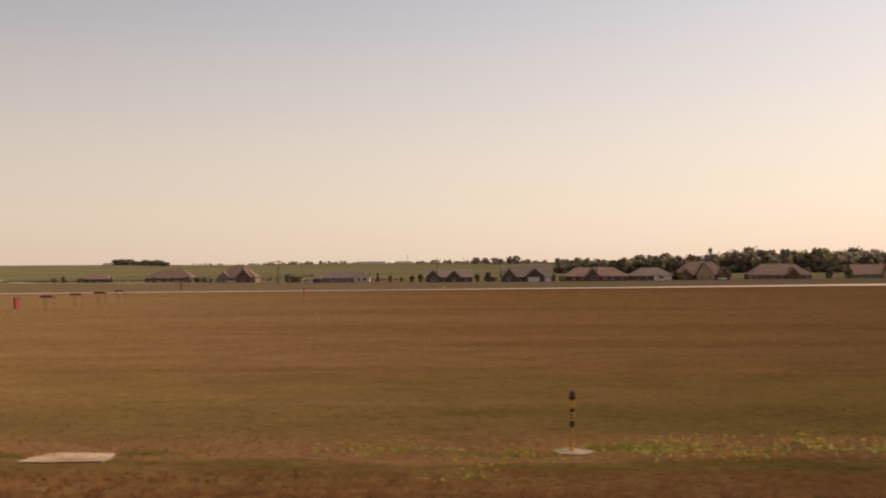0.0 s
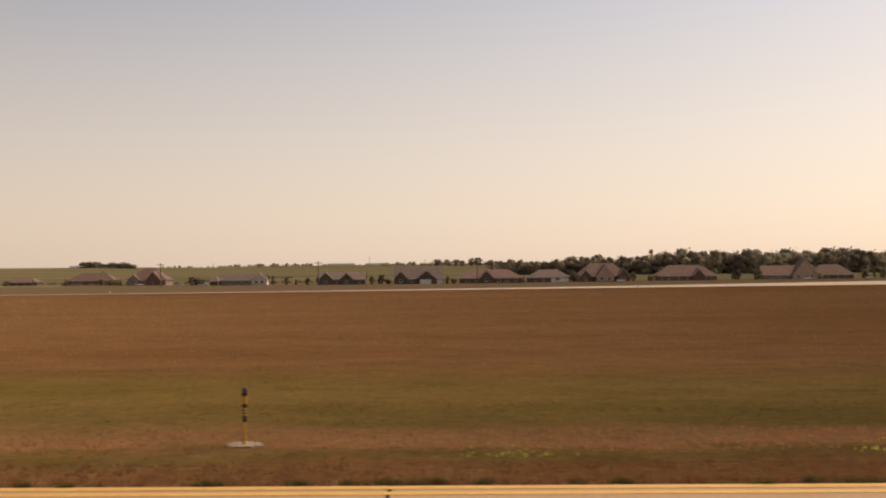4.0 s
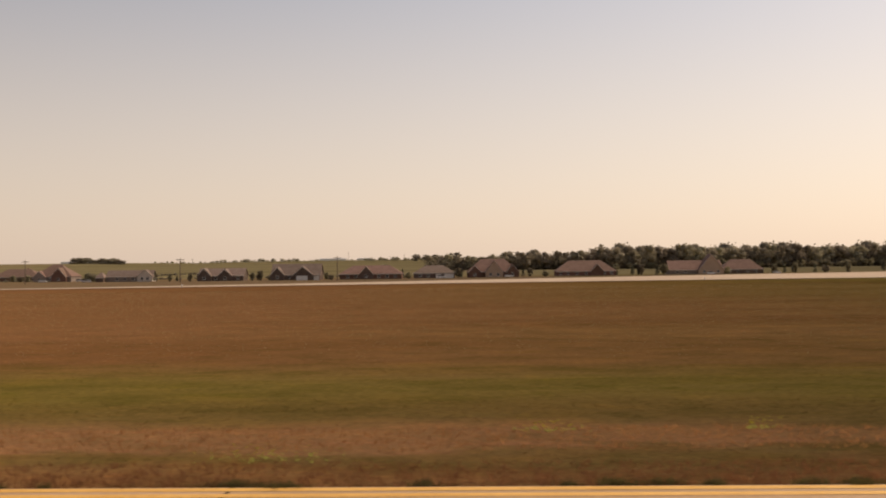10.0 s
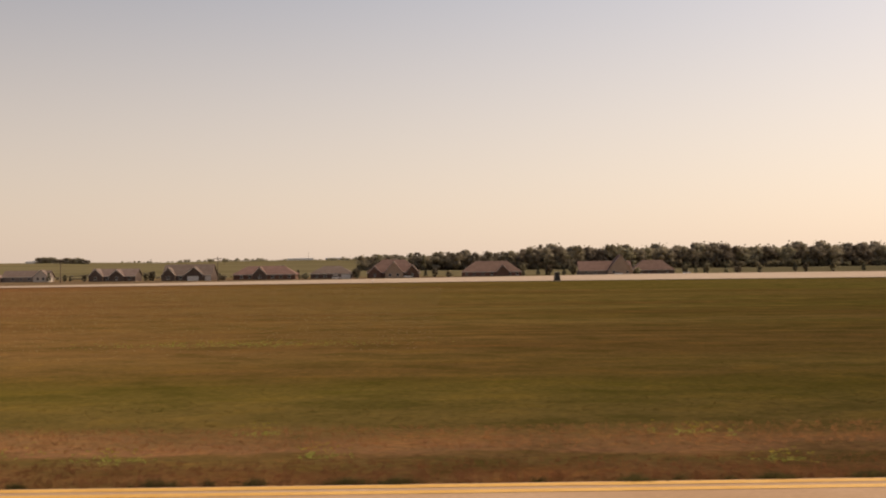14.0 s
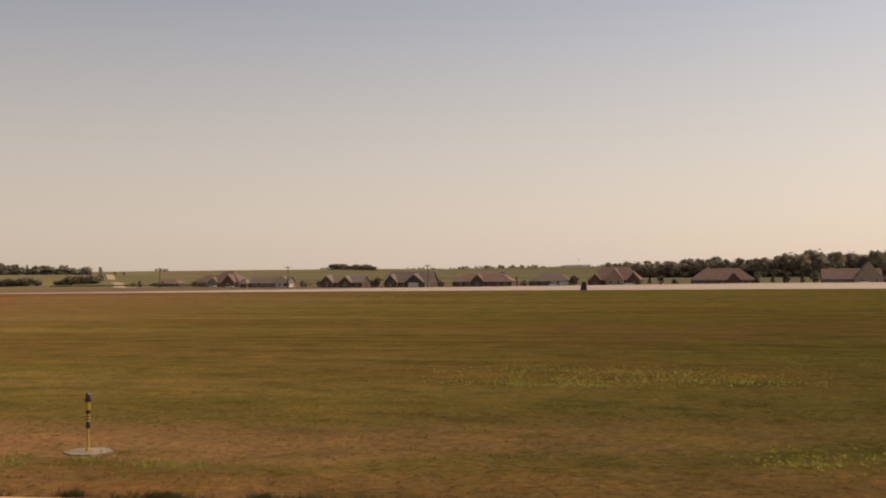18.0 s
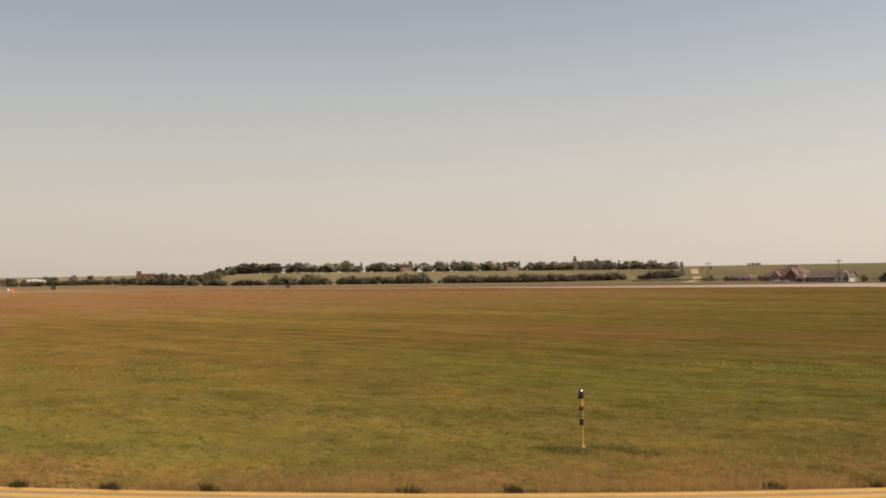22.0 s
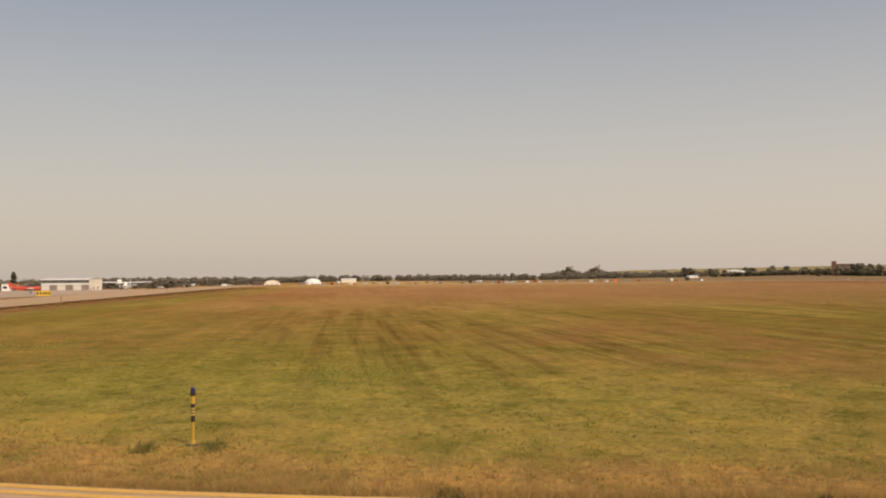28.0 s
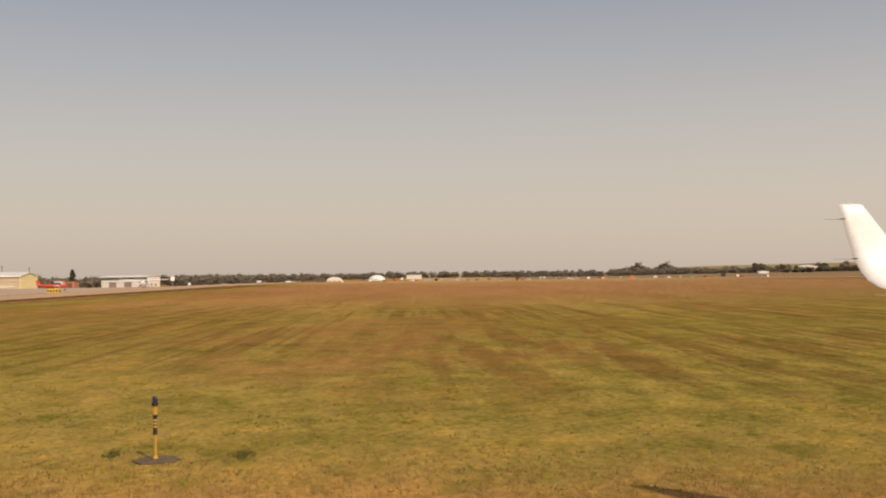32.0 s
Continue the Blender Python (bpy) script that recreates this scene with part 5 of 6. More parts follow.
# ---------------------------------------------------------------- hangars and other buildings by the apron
# the white hangar's long side: its shade is put into the wall colour
SHADE_WALL = surface("shaded_white_sheet_wall", (0.6, 0.54, 0.47), (0.68, 0.62, 0.55), 0.15, 0.6, fine=1.2)
CREAM = surface("cream_sheet_wall", (0.76, 0.67, 0.55), (0.82, 0.73, 0.61), 0.15, 0.6, fine=1.2)
YELLOW_WALL = surface("pale_yellow_sheet_wall", (0.8, 0.66, 0.33), (0.85, 0.71, 0.38), 0.15, 0.6, fine=1.2)
BEIGE_WALL = surface("beige_sheet_wall", (0.5, 0.38, 0.25), (0.56, 0.44, 0.3), 0.15, 0.65, fine=1.2)
ORANGE_WALL = surface("rust_orange_wall", (0.42, 0.17, 0.085), (0.48, 0.21, 0.11), 0.2, 0.75, fine=1.5)


def hangar(x, y, length, depth, eaves, ridge, wall, end, roof, label, band=True, bays=6, turn=0.0):
    """A hangar whose long side faces +x and whose gable end faces +y; x, y: its nearest corner."""
    t = thing("hangar", pose(x, y, zat(x, y) - 0.05, 0, 0, turn), label, "hangar", "hangars")
    part("wall", prism([(-depth, 0), (0, 0), (0, eaves), (-depth / 2, ridge - 0.02), (-depth, eaves)], -length, -0.25), wall, t)
    part("end_wall", prism([(-depth, 0), (0, 0), (0, eaves), (-depth / 2, ridge - 0.02), (-depth, eaves)], -0.24, 0), end, t)
    part("roof", gable_roof(-depth, 0, -length, 0, eaves, ridge, "y", 0.25, 0.3), roof, t)
    part("fascia", boxed(0.3, 0.42, -length - 0.3, 0.3, eaves - 0.3, eaves + 0.15), METAL_WHITE, t)
    if band:
        part("lintel", boxed(0.005, 0.2, -length, -0.25, eaves - 2.9, eaves - 2.15), METAL_WHITE, t, "white band under the windows")
    for k in range(bays):
        y0, y1 = -length + (k + 0.02) * length / bays, -length + (k + 0.98) * length / bays
        if band:
            w = part("window", boxed(0.005, 0.06, y0, y1, eaves - 2.1, eaves - 0.4), GLASS, t, "dark strip window")
            for j in range(1, 4):
                yy = y0 + (y1 - y0) * j / 4
                part("mullion", boxed(0.061, 0.09, yy - 0.06, yy + 0.06, eaves - 2.1, eaves - 0.4), METAL_WHITE, w)
        d = part("hangar_door", boxed(0.005, 0.09, y0, y1, 0.05, eaves * 0.56 if not band else eaves - 3.0), GREY_SIDING if band and k % 2 else wall, t, "sliding hangar door")
        part("door_rail", boxed(0.091, 0.14, y0, y1, (eaves * 0.56 if not band else eaves - 3.0) - 0.15, eaves * 0.56 if not band else eaves - 3.0), STEEL, d)
    if band:
        for k in range(2):
            window_part = boxed(-depth * (0.35 + 0.3 * k) - 0.8, -depth * (0.35 + 0.3 * k) + 0.8, 0.005, 0.06, 1.6, 2.9)
            part("window", window_part, GLASS, t)
        part("door", boxed(-2.6, -1.4, 0.005, 0.07, 0.02, 2.2), GREY_SIDING, t)
    return t


hangar(-390, -106.5, 27.5, 21, 7.2, 7.7, SHADE_WALL, CREAM, GREY_ROOF, "long white hangar with a dark strip window under the roof", turn=-7)
hangar(-122, -81.2, 42, 16, 4.3, 5.4, BEIGE_WALL, YELLOW_WALL, GREY_ROOF, "yellow hangar with a beige long side", band=False, bays=5)
t = thing("storage_building", pose(-279.5, -114.6, zat(-279.5, -114.6) - 0.05, 0, 0, 0), "rust-orange flat storage building by the apron", "building")
part("wall", boxed(-7, 0, -3.8, 1.3, 0, 4.1), ORANGE_WALL, t)
part("roof_slab", boxed(-7.3, 0.3, -4.1, 1.6, 4.103, 4.35), BRICK, t)
part("roller_door", boxed(0.005, 0.08, -3.0, 0.2, 0.05, 3.2), BRICK, t)
t = thing("site_office", pose(-220.6, -101.6, zat(-220.6, -101.6) - 0.03), "small white box office on the apron edge", "office")
part("wall", boxed(-2.6, 0, -1.6, 1.7, 0.1, 3.2), METAL_WHITE, t)
part("roof_slab", boxed(-2.8, 0.2, -1.8, 1.9, 3.203, 3.35), GREY_ROOF, t)
part("window", boxed(0.005, 0.06, -1.0, 0.6, 1.3, 2.3), GLASS, t)
plant("conifer", -337, -132.5, 10.5, "dark pointed conifer behind the storage building")
for x, y, h in ((-260, -140, 9), (-210, -130, 8), (-160, -125, 8), (-300, -142, 9)):
    utility_pole(x, y, h + 2.5)

# white dome, round-roofed hut, long store
t = thing("dome_shelter", pose(-1014, 4, zat(-1014, 4) - 0.1), "large white fabric dome shelter", "dome")
prof = [(9.6, 0)] + [(9.6 * math.cos(a), 0.6 + 5.8 * math.sin(a)) for a in np.linspace(0.06, 1.5, 9)]
part("dome_skin", lathe(prof, 32), WHITE_PAINT, t)
for k in range(8):
    a = math.pi * k / 4
    part("rib", rod(bmesh.new(), (9.75 * math.cos(a), 9.75 * math.sin(a), 0), (8.7 * math.cos(a), 8.7 * math.sin(a), 3.4), 0.12), STEEL, t)
part("entrance", boxed(8.0, 11.0, -1.6, 1.6, 0, 3.0), METAL_WHITE, t)
t = thing("round_roofed_hut", pose(-812, -30, zat(-812, -30) - 0.05, 0, 0, 4), "cream round-roofed hut with a wide front", "hut")
arch = [(7.4, 0.0), (7.4, 2.8)] + [(7.4 * math.cos(a), 2.8 + 3.4 * math.sin(a)) for a in np.linspace(0.15, math.pi - 0.15, 11)] + [(-7.4, 2.8), (-7.4, 0.0)]
part("shell", prism(arch, -14, 0, "x"), CREAM, t)
part("front", prism([(p[0] * 0.96, p[1] * 0.96) for p in arch], 0.004, 0.16, "x"), CREAM, t)
for k in (-4.4, 0, 4.4):
    part("front_door", boxed(0.165, 0.28, k - 1.5, k + 1.5, 0.02, 2.6), TAN, t)
t = thing("shipping_container", pose(-808, -43.6, zat(-808, -43.6), 0, 0, 4), "dark double-stacked shipping container beside the hut", "container")
part("shell", boxed(-1.3, 1.3, -4.8, 4.8, 0.12, 5.4, bevel=0.05), DARK_SIDING, t)
for k in range(16):
    part("corrugation", boxed(1.303, 1.36, -4.6 + 0.58 * k, -4.3 + 0.58 * k, 0.3, 5.2), DARK_SIDING, t)
shed(-1215, 47, 20, 20, 4.6, 5.6, CREAM, GREY_ROOF, "long cream store on the far side of the airfield", turn=90, doors=3, name="store")

# ---------------------------------------------------------------- light aircraft


def loft(sections, sides=14, cap=True):
    """A body through rings (x, z, half width, half height)."""
    bm = bmesh.new()
    rows = []
    for x, z, ry, rz in sections:
        ring = []
        for k in range(sides):
            a = 2 * math.pi * k / sides
            c, s = math.cos(a), math.sin(a)
            ring.append(bm.verts.new((x, ry * math.copysign(abs(c) ** 0.75, c), z + rz * math.copysign(abs(s) ** 0.75, s))))
        rows.append(ring)
    for a, b in zip(rows, rows[1:]):
        for k in range(sides):
            n = (k + 1) % sides
            bm.faces.new((a[k], a[n], b[n], b[k]))
    if cap:
        bm.faces.new(rows[0][::-1])
        bm.faces.new(rows[-1])
    return bm


def aerofoil(root, tip, chord_r, chord_t, thick, upright=False):
    """A wing panel from root to tip (both at the leading edge); the chord runs to -x."""
    prof = [(0, 0), (0.05, 0.55), (0.25, 1.0), (0.6, 0.7), (1.0, 0.04), (0.6, -0.3), (0.25, -0.5), (0.05, -0.4)]
    bm = bmesh.new()
    rows = []
    for p, c in ((root, chord_r), (tip, chord_t)):
        ring = []
        for u, w in prof:
            off = w * thick * c / chord_r
            ring.append(bm.verts.new((p[0] - u * c, p[1] + (off if upright else 0), p[2] + (0 if upright else off))))
        rows.append(ring)
    n = len(prof)
    for k in range(n):
        j = (k + 1) % n
        bm.faces.new((rows[0][k], rows[0][j], rows[1][j], rows[1][k]))
    bm.faces.new(rows[0][::-1])
    bm.faces.new(rows[1])
    return bm


def wheel(parent, x, y, r=0.2):
    w = part("wheel", rod(bmesh.new(), (x, y - 0.07, r), (x, y + 0.07, r), r, r, 16), RUBBER, parent)
    part("rim", rod(bmesh.new(), (x, y - 0.08, r), (x, y + 0.08, r), r * 0.5, r * 0.5, 10), METAL_WHITE, w)


def high_wing_aircraft(x, y, turn, paint, stripe, label):
    t = thing("light_aircraft", pose(x, y, zat(x, y) + 0.05, 0, 0, turn), label, "aircraft", "parked light aircraft")
    part("fuselage", loft([(2.3, 1.25, 0.18, 0.2), (2.1, 1.25, 0.42, 0.42), (1.2, 1.3, 0.52, 0.5), (0.6, 1.45, 0.55, 0.66), (-0.9, 1.5, 0.52, 0.62), (-2.2, 1.45, 0.32, 0.38), (-5.2, 1.5, 0.09, 0.16)]), paint, t)
    part("stripe", loft([(1.9, 1.2, 0.475, 0.06), (0.6, 1.22, 0.565, 0.07), (-0.9, 1.3, 0.535, 0.06), (-2.6, 1.4, 0.29, 0.05)]), stripe, t, "coloured side stripe")
    part("windscreen", prism([(1.22, 1.62), (0.62, 2.05), (0.3, 2.06), (0.3, 1.62)], -0.46, 0.46), GLASS, t)
    part("side_window", prism([(0.28, 1.62), (0.28, 2.03), (-1.0, 1.98), (-1.3, 1.68)], -0.54, 0.54), GLASS, t)
    for s in (-1, 1):
        w = part("wing", aerofoil((0.75, 0, 2.12), (0.6, s * 5.5, 2.26), 1.6, 1.15, 0.16), paint, t)
        part("wing_tip", loft([(0.55, 2.28, 0.06, 0.05), (0.1, 2.3, 0.12, 0.09), (-0.5, 2.27, 0.05, 0.04)]), stripe, w).location = (0, s * 5.52, 0)
        part("strut", rod(bmesh.new(), (0.35, s * 0.5, 0.95), (0.25, s * 2.7, 2.14), 0.045), paint, t)
        part("gear_leg", rod(bmesh.new(), (-0.35, s * 0.4, 0.85), (-0.35, s * 1.15, 0.22), 0.05, 0.04), paint, t)
        wheel(t, -0.35, s * 1.2)
        part("tailplane", aerofoil((-4.5, 0, 1.55), (-4.7, s * 1.7, 1.58), 0.95, 0.65, 0.07), paint, t)
    part("nose_leg", rod(bmesh.new(), (1.6, 0, 0.95), (1.65, 0, 0.2), 0.04), STEEL, t)
    wheel(t, 1.65, 0, 0.17)
    part("fin", aerofoil((-4.1, 0, 1.6), (-4.9, 0, 2.95), 1.3, 0.65, 0.07, True), paint, t)
    part("spinner", lathe([(0.17, 0), (0.14, 0.12), (0.03, 0.26)], 12), stripe, t).matrix_basis = pose(2.3, 0, 1.25, 0, 90, 0)
    p = part("propeller", boxed(2.37, 2.4, -0.92, 0.92, 1.19, 1.31), BLACK, t)
    p.matrix_basis = Matrix.Translation((0, 0, 1.25)) @ Matrix.Rotation(radians(35), 4, "X") @ Matrix.Translation((0, 0, -1.25))
    return t


def low_wing_aircraft(x, y, turn, paint, stripe, label):
    t = thing("light_aircraft", pose(x, y, zat(x, y) + 0.05, 0, 0, turn), label, "aircraft", "parked light aircraft")
    part("fuselage", loft([(2.5, 1.15, 0.18, 0.2), (2.25, 1.15, 0.42, 0.42), (1.2, 1.15, 0.52, 0.5), (-0.9, 1.2, 0.52, 0.5), (-2.4, 1.25, 0.32, 0.34), (-4.6, 1.35, 0.1, 0.16)]), paint, t)
    part("canopy", loft([(1.2, 1.55, 0.3, 0.05), (0.7, 1.62, 0.42, 0.36), (-0.5, 1.62, 0.42, 0.38), (-1.6, 1.5, 0.25, 0.1)]), GLASS, t)
    for s in (-1, 1):
        part("wing", aerofoil((0.9, 0, 0.85), (0.6, s * 4.8, 1.2), 1.7, 1.2, 0.18), stripe, t)
        part("gear_leg", rod(bmesh.new(), (0.2, s * 1.4, 0.85), (0.2, s * 1.4, 0.2), 0.05), STEEL, t)
        wheel(t, 0.2, s * 1.4)
        part("tailplane", aerofoil((-3.9, 0, 1.4), (-4.1, s * 1.6, 1.42), 0.9, 0.6, 0.07), stripe, t)
    part("nose_leg", rod(bmesh.new(), (1.8, 0, 0.9), (1.85, 0, 0.2), 0.04), STEEL, t)
    wheel(t, 1.85, 0, 0.17)
    part("fin", aerofoil((-3.4, 0, 1.5), (-4.2, 0, 2.6), 1.2, 0.6, 0.07, True), paint, t)
    part("propeller", boxed(2.52, 2.55, -0.9, 0.9, 1.09, 1.21), BLACK, t)
    return t


PLANE_WHITE = surface("white_aircraft_paint", (0.78, 0.77, 0.75), (0.83, 0.82, 0.8), 0.5, 0.3, relief=0.02)
PLANE_RED = surface("red_aircraft_paint", (0.5, 0.05, 0.03), (0.56, 0.075, 0.04), 0.5, 0.3, relief=0.02)
high_wing_aircraft(-8, -12.0, 1, PLANE_WHITE, PLANE_RED, "white high-wing light aircraft with wing struts, parked on the apron")
low_wing_aircraft(-29, -38.5, 107, PLANE_RED, PLANE_WHITE, "red low-wing light aircraft parked behind a yellow sign")
low_wing_aircraft(-27, -53, 8, PLANE_WHITE, PLANE_WHITE, "white low-wing light aircraft parked near the yellow hangar")


def trailer(x, y, turn, l, h, paint, label, name="caravan"):
    t = thing(name, pose(x, y, zat(x, y) + 0.02, 0, 0, turn), label, name.replace("_", " "), "vehicles across the airfield")
    part("body", prism([(-l / 2, 0.45), (l / 2, 0.45), (l / 2, h * 0.8), (l / 2 - 0.5, h), (-l / 2 + 0.3, h), (-l / 2, h * 0.85)], -1.15, 1.15), paint, t)
    part("window", boxed(-l * 0.3, l * 0.3, -1.18, -1.152, h * 0.5, h * 0.75), GLASS, t)
    for wx in (-0.5, 0.5):
        for s in (-1, 1):
            part("wheel", rod(bmesh.new(), (wx, s * 1.0 - 0.12, 0.36), (wx, s * 1.0 + 0.12, 0.36), 0.36, 0.36, 12), RUBBER, t)


rv = np.random.default_rng(11)
for k in range(96):                    # parked cars, vans and caravans in rows far across the grass
    a = radians(104.0 - 33.0 * (k + rv.uniform(-0.9, 0.9)) / 96)
    r = rv.choice((985, 1060, 1135, 1215)) + rv.uniform(-9, 9)
    x, y = 235 - r * math.sin(a), 42 + r * math.cos(a)
    if abs(x + 1014) < 25 and abs(y - 4) < 25 or abs(x + 812) < 25 and abs(y + 35) < 30 or rv.random() < 0.25:
        continue
    pick = rv.random()
    if pick < 0.3:
        trailer(x, y, rv.uniform(0, 360), rv.uniform(4.5, 6.5), rv.uniform(2.2, 2.8), CAR_WHITE, "white caravan parked across the airfield")
    elif pick < 0.5:
        trailer(x, y, rv.uniform(0, 360), rv.uniform(3.8, 4.6), rv.uniform(1.4, 1.7), GREY_SIDING, "dull brown car parked across the airfield", "parked_car")
    elif pick < 0.72:
        trailer(x, y, rv.uniform(0, 360), rv.uniform(3.8, 4.8), rv.uniform(1.4, 1.8), CAR_SILVER, "silver car parked across the airfield", "parked_car")
    elif pick < 0.88:
        trailer(x, y, rv.uniform(0, 360), rv.uniform(3.8, 4.6), rv.uniform(1.4, 1.7), CAR_WHITE, "white car parked across the airfield", "parked_car")
    else:
        trailer(x, y, rv.uniform(0, 360), rv.uniform(3.8, 4.8), rv.uniform(1.5, 1.9), PLANE_RED, "red car parked across the airfield", "parked_car")
# a white square board on a pole by the apron
t = thing("apron_board", pose(-311, -74, zat(-311, -74), 0, 0, 15), "white square board on a pole by the apron", "board")
part("pole", rod(bmesh.new(), (0, 0, -0.2), (0, 0, 5.0), 0.12), STEEL, t)
part("panel", boxed(0.13, 0.22, -1.0, 1.0, 4.0, 6.0), METAL_WHITE, t)

# ---------------------------------------------------------------- wing tip of the airliner that carries the camera, as it stands at the end of its run
t = thing("aircraft_wing", pose(235.02, 49.24, 0, 0, 0, 88.52), "white airliner wing tip with an upswept winglet and thin static wicks", "wing")
STATIONS = [(2.828, 3.39, 3.565, 9.13), (2.818, 3.38, 3.585, 9.125), (2.706, 3.398, 3.66, 9.1), (2.571, 3.424, 3.755, 9.08), (2.351, 3.468, 3.89, 9.03), (2.256, 3.5, 3.97, 8.98),
            (2.18, 3.53, 4.04, 8.9), (2.13, 3.56, 4.09, 8.78), (2.09, 3.6, 4.14, 8.6), (2.05, 3.66, 4.25, 8.3), (1.95, 4.05, 5.0, 7.0), (1.8, 4.6, 6.1, 5.0)]


def skin(stations, thick):
    """A closed skin over stations of (height, trailing x, leading x, y)."""
    bm = bmesh.new()
    prof = [(0, 0.06), (0.25, 0.55), (0.6, 1.0), (0.85, 0.8), (0.96, 0.4), (1, 0), (0.96, -0.35), (0.85, -0.6), (0.6, -0.7), (0.25, -0.4), (0, -0.06)]
    rows = []
    for i, (z, xt, xl, y) in enumerate(stations):
        a, b = stations[max(0, i - 1)], stations[min(len(stations) - 1, i + 1)]
        dy, dz = b[3] - a[3], b[0] - a[0]
        n = math.hypot(dy, dz)
        ny, nz = dz / n, -dy / n
        th = thick * (xl - xt) / 0.6 * (0.3 if i == 0 else 1)
        rows.append([bm.verts.new((xt + u * (xl - xt), y + ny * w * th, z + nz * w * th)) for u, w in prof])
    m = len(prof)
    for r, q in zip(rows, rows[1:]):
        for k in range(m):
            j = (k + 1) % m
            f = bm.faces.new((r[k], r[j], q[j], q[k]))
            f.smooth = True
    bm.faces.new(rows[0][::-1])
    bm.faces.new(rows[-1])
    return bm


WING_WHITE = surface("white_wing_paint", (0.76, 0.75, 0.73), (0.8, 0.79, 0.78), 1.5, 0.28, fine=25, relief=0.02)
part("winglet", skin(STATIONS[:9], 0.022), WING_WHITE, t)
part("wing_panel", skin(STATIONS[8:], 0.035), WING_WHITE, t)
part("tip_light", boxed(3.455, 3.5, 9.118, 9.142, 2.8285, 2.834, bevel=0.002), METAL_WHITE, t, "small clear light strip on the winglet top")
for a, b in (((3.398, 9.1, 2.7), (3.25, 9.1, 2.698)), ((3.468, 9.03, 2.36), (3.29, 9.03, 2.357)), ((3.66, 8.4, 2.06), (3.42, 8.5, 2.065)), ((3.78, 8.0, 2.02), (3.52, 8.05, 2.025))):
    w = part("static_wick", rod(bmesh.new(), a, b, 0.004, 0.002, 6), STEEL, t)
    part("wick_base", rod(bmesh.new(), (a[0] + 0.03, a[1], a[2] + 0.001), (a[0] - 0.02, a[1], a[2]), 0.005, 0.004, 8), BLACK, w)

# ---------------------------------------------------------------- grass, weeds and flowers
rg = np.random.default_rng(21)
near = np.where((lamp_line[:, 0] > -9) & (lamp_line[:, 1] < 66))[0]


def tufts(name, label, n, d_lo, d_hi, power, height, width, blades, material, base=None, bent=False, at=None):
    """Grass: tufts of thin blades scattered at distances d from the paving's edge, or round given places."""
    if base is None:
        i = rg.choice(near if at is None else at, n)
        d = d_lo + (d_hi - d_lo) * rg.random(n) ** power
        p = lamp_line[i] + outward[i] * (d - VERGE)[:, None] + tang[i] * rg.uniform(-0.3, 0.3, (n, 1)) * (1 + d[:, None] * 0.2)
    else:
        p, d = base, np.full(len(base), 3.0)
        n = len(base)
    z = land(p[:, 0], p[:, 1]) - 0.033
    h = rg.uniform(*height, n) * np.where(d < 0.45, 1.9, 1.0)
    root = np.repeat(np.column_stack([p, z]), blades, 0)
    hh = np.repeat(h, blades) * rg.uniform(0.6, 1.15, n * blades)
    spread = np.repeat(h, blades) * 0.45
    root[:, :2] += rg.normal(0, 1, (n * blades, 2)) * spread[:, None] * 0.5
    ang = rg.uniform(0, 2 * np.pi, n * blades)
    w = rg.uniform(*width, n * blades)
    side = np.column_stack([np.cos(ang) * w, np.sin(ang) * w, np.zeros(n * blades)])
    if bent:                                # mown blades lie over
        lean = np.column_stack([-np.sin(ang), np.cos(ang)]) * (hh * rg.uniform(2.4, 4.0, n * blades))[:, None]
    else:
        lean = rg.normal(0, 0.35, (n * blades, 2)) * hh[:, None]
    tip = root + np.column_stack([lean, hh])
    v = np.stack([root - side, root + side, tip], 1).reshape(-1, 3)
    return tagged(new(name, soup(name, v, np.arange(len(v)).reshape(-1, 3), material)), label, "grass", kind="stuff")


tufts("verge_grass", "short dry brown grass along the taxiway edge", 140000, 0.02, 8.0, 1.4, (0.012, 0.03), (0.004, 0.008), 4, BLADES, bent=True)
tufts("field_grass", "mown patchy grass of the airfield", 100000, 6.5, 36.0, 1.6, (0.008, 0.02), (0.006, 0.013), 4, FAR_BLADES, bent=True)

# dry stalks: a pale fringe on the paving's edge, red-brown seed heads behind it and in a belt farther out
fade = lamp_line[near, 0] > 196 + 20 * rg.random(len(near))
bend, straight = near[fade], near[~fade]
tufts("dry_fringe", "pale straw fringe of dead grass along the paving edge", 12000, 0.02, 0.4, 0.9, (0.03, 0.075), (0.002, 0.005), 4, STRAW, at=bend)
tufts("seed_heads", "red-brown seed heads of dry grass behind the fringe", 7000, 0.25, 2.6, 1.5, (0.035, 0.09), (0.002, 0.005), 4, SEED, at=bend)
tufts("straw_heads", "lighter straw heads among the dry grass of the bend", 13000, 0.2, 3.6, 1.6, (0.03, 0.08), (0.002, 0.005), 4, STRAW, at=bend)
tufts("dark_fringe", "dark red-brown fringe of dry grass along the paving edge", 36000, 0.02, 1.6, 1.1, (0.03, 0.09), (0.002, 0.005), 4, DARK_SEED, at=straight[lamp_line[straight, 0] < 172])
tufts("low_fringe", "short straw-brown fringe of grass on the paving edge before the bend", 3000, 0.02, 1.6, 1.1, (0.015, 0.045), (0.002, 0.005), 4, SEED, at=straight[lamp_line[straight, 0] >= 172])
tufts("seed_belt", "red-brown belt of dry grass along the light poles", 26000, 2.4, 4.4, 1.0, (0.04, 0.09), (0.002, 0.006), 4, SEED, at=near[lamp_line[near, 0] < 188])

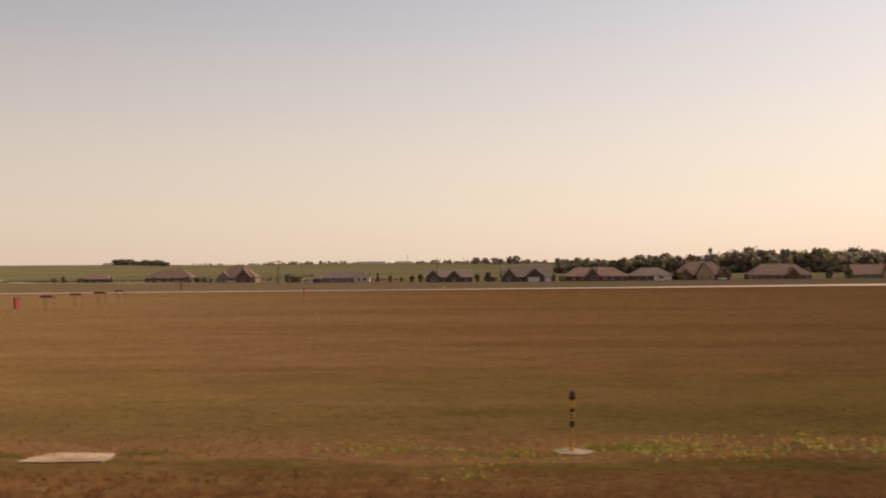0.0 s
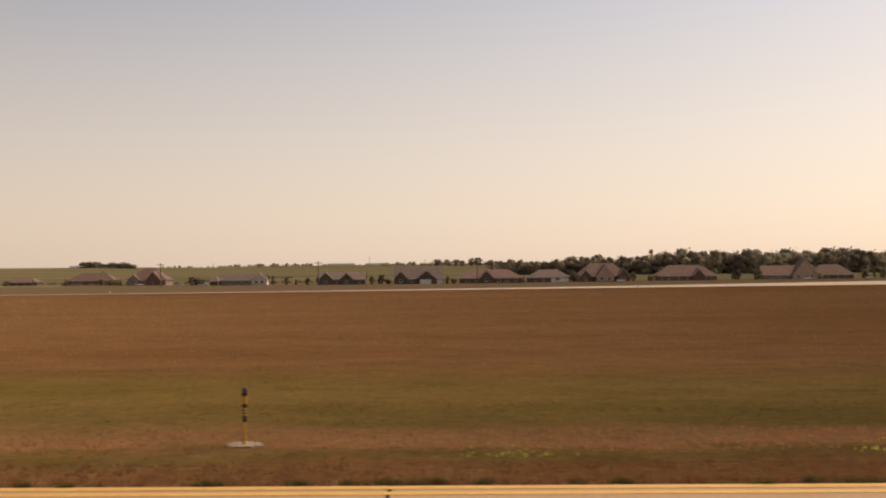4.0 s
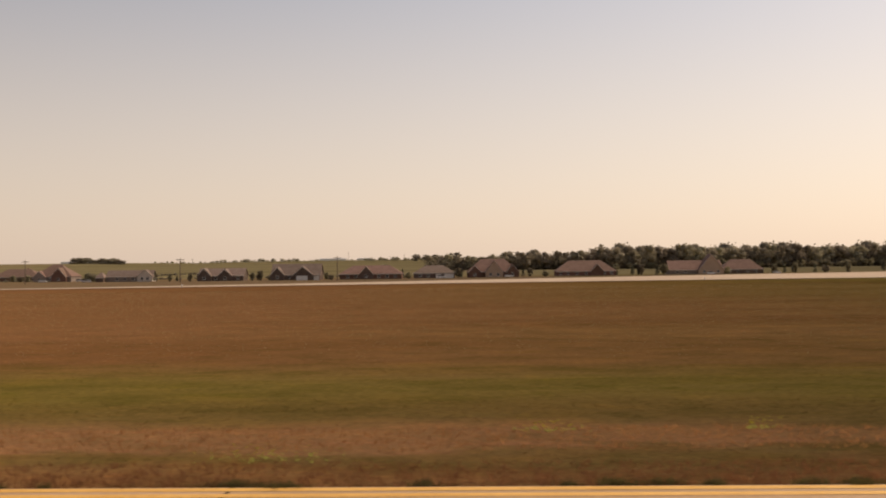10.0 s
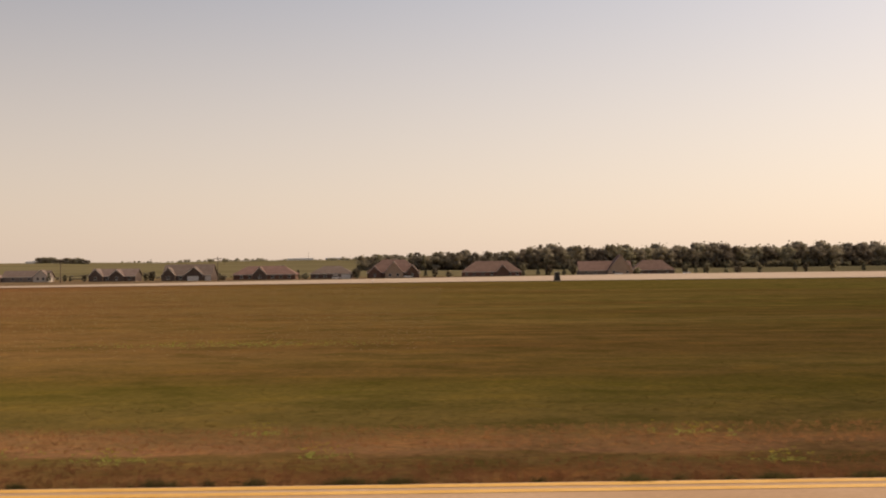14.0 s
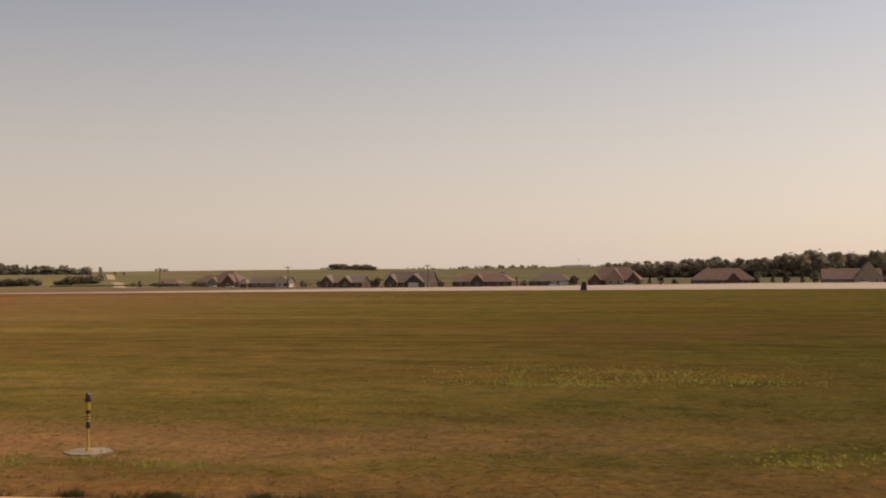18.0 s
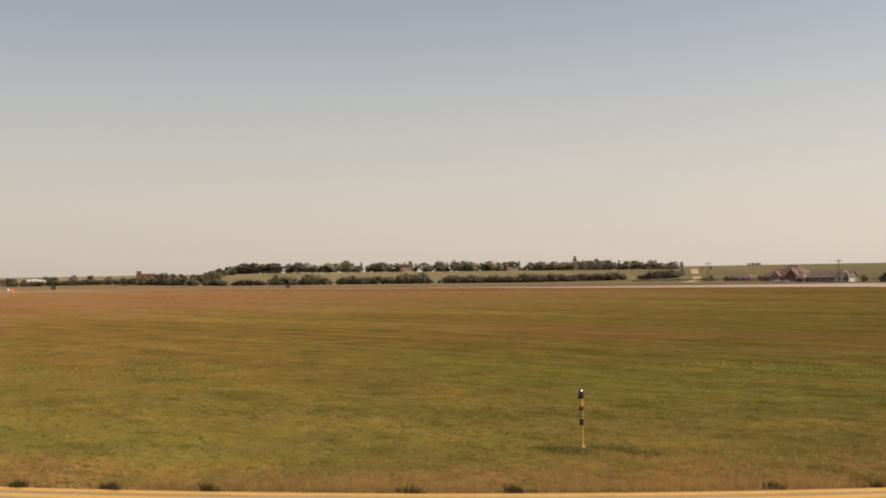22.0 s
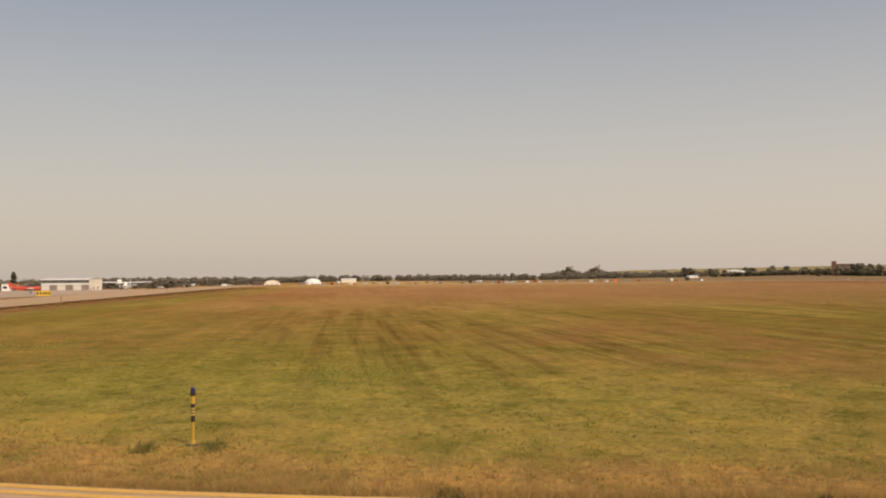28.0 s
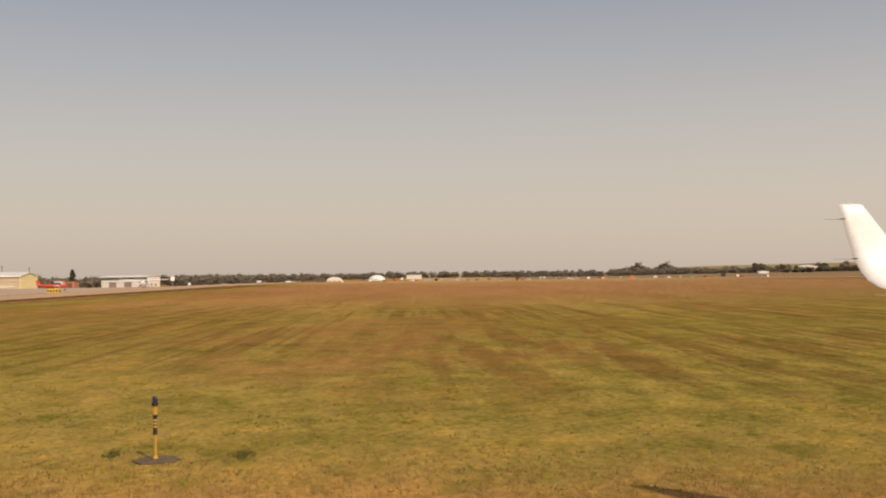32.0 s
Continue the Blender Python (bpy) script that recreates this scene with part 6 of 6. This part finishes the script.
spot = np.column_stack([rg.uniform(-90, 160, 240000), 24 + 96 * rg.random(240000) ** 0.62])
tufts("dry_stalks", "sparse pale upright stalks over the open field", 0, 0, 0, 1, (0.045, 0.08), (0.005, 0.01), 1, STALK, spot)

# dark weeds at the paving's edge, thickest at the joints
spots = []
for i in starts:
    c = lamp_line[i] + outward[i] * (0.12 - VERGE)
    spots.append((c, 0.15, 170 if c[0] < 200 else 90))
for i in np.concatenate([rg.choice(straight[lamp_line[straight, 0] > 12], 400), rg.choice(bend, 8)]):
    size = rg.random() ** 2.5
    spots.append((lamp_line[i] + outward[i] * (rg.uniform(0.0, 0.2) - VERGE), 0.022 + 0.085 * size, int(26 + 120 * size)))
base = np.concatenate([np.column_stack([c[0] + rg.normal(0, r * 1.4, n), c[1] + rg.normal(0, r * 0.5, n)]) for c, r, n in spots])
tufts("edge_weeds", "dark green weeds growing out of the paving edge", 0, 0, 0, 1, (0.05, 0.12), (0.004, 0.009), 3, EDGE_WEED, base)

# olive clumps standing a little above the mown grass round the bend
CLUMP = leaf_material("olive_grass_clump", (0.15, 0.128, 0.032), (0.225, 0.18, 0.055))
i = rg.choice(near[lamp_line[near, 0] > 176], 1500)
c = lamp_line[i] + outward[i] * (1.0 + 17 * rg.random(1500) ** 1.2 - VERGE)[:, None]
base = np.repeat(c, 13, 0) + rg.normal(0, 1, (1500 * 13, 2)) * np.repeat(rg.uniform(0.05, 0.3, (1500, 1)), 13, 0)
tufts("grass_clumps", "low olive clumps of uncut grass round the bend", 0, 0, 0, 1, (0.015, 0.042), (0.003, 0.007), 4, CLUMP, base)

# low green patches and yellow flowers in the verge
LUSH = [(2.2, 14.2, 0.25), (2.7, 14.35, 0.3), (0.7, 13.8, 0.35), (85.85, 11.45, 0.16), (86.05, 11.5, 0.14), (86.75, 11.85, 0.16), (87.4, 11.85, 0.2), (136.9, 10.65, 0.3), (138.6, 10.6, 0.4), (172.8, 10.7, 0.2),
        (212.1, 21.5, 0.25), (212.7, 22.1, 0.3), (219.1, 32.2, 0.25), (219.1, 33.1, 0.3), (221.2, 47.0, 0.16), (221.05, 45.3, 0.12), (-3.9, 14.0, 0.3), (-5.7, 13.9, 0.2)]
base = np.concatenate([np.column_stack([x + rg.normal(0, r, int(520 * r)), y + rg.normal(0, r * 0.4, int(520 * r))]) for x, y, r in LUSH])
tufts("verge_weeds", "green weeds round the light poles", 0, 0, 0, 1, (0.02, 0.10), (0.003, 0.008), 4, WEED, base)
patches = [(0.83, 13.52, 0.4), (2.76, 13.92, 0.45), (-1.24, 14.07, 0.25), (-0.51, 14.23, 0.25), (70.23, 12.35, 0.5), (71.18, 12.3, 0.6), (72.12, 12.46, 0.3), (68.22, 11.14, 0.15), (189.28, 10.29, 0.3), (186.89, 11.48, 0.35), (191.44, 10.65, 0.3), (184.03, 11.32, 0.2), (194.82, 25.09, 0.7), (194.46, 21.9, 0.5), (197.34, 23.16, 0.6), (199.26, 12.68, 0.35), (200.75, 13.26, 0.4), (201.45, 13.39, 0.25), (202.85, 13.56, 0.25), (153.96, 30.27, 0.9), (152.7, 9.63, 0.5), (153.97, 9.54, 0.4), (145.15, 10.33, 0.3), (209.42, 35.63, 0.5), (207.72, 34.45, 0.5), (57.04, 12.82, 0.3), (56.1, 12.56, 0.3)]
patches += [(2.6 + 0.75 * k + 0.3 * math.sin(5.1 * k), 14.05 + 0.35 * math.sin(2.3 * k) - 0.02 * k, 0.22 + 0.12 * math.sin(1.7 * k) ** 2) for k in range(16)]
patches += [(*(lamp_line[i] + outward[i] * (rg.uniform(1.2, 4.5) - VERGE)), rg.uniform(0.08, 0.25)) for i in rg.choice(near, 60)]
fl = np.concatenate([np.column_stack([x + rg.normal(0, (2.6 if y > 20 else 1.2) * r, int((200 + 230 * (r >= 0.5 and y > 20)) * r)), y + rg.normal(0, 0.6 * r, int((200 + 230 * (r >= 0.5 and y > 20)) * r)), rg.uniform(0.04, 0.13, int((200 + 230 * (r >= 0.5 and y > 20)) * r))]) for x, y, r in patches])
v, q = cards(fl, 0.02, 3.0, rg)
tagged(new("yellow_flowers", soup("yellow_flowers", v, q, FLOWER)), "scattered yellow weed flowers in the verge", "flowers", kind="stuff")
base = fl[:, :2] + rg.normal(0, 0.05, (len(fl), 2))
tufts("flower_stems", "green stems under the yellow flowers", 0, 0, 0, 1, (0.03, 0.07), (0.004, 0.009), 3, WEED, base)
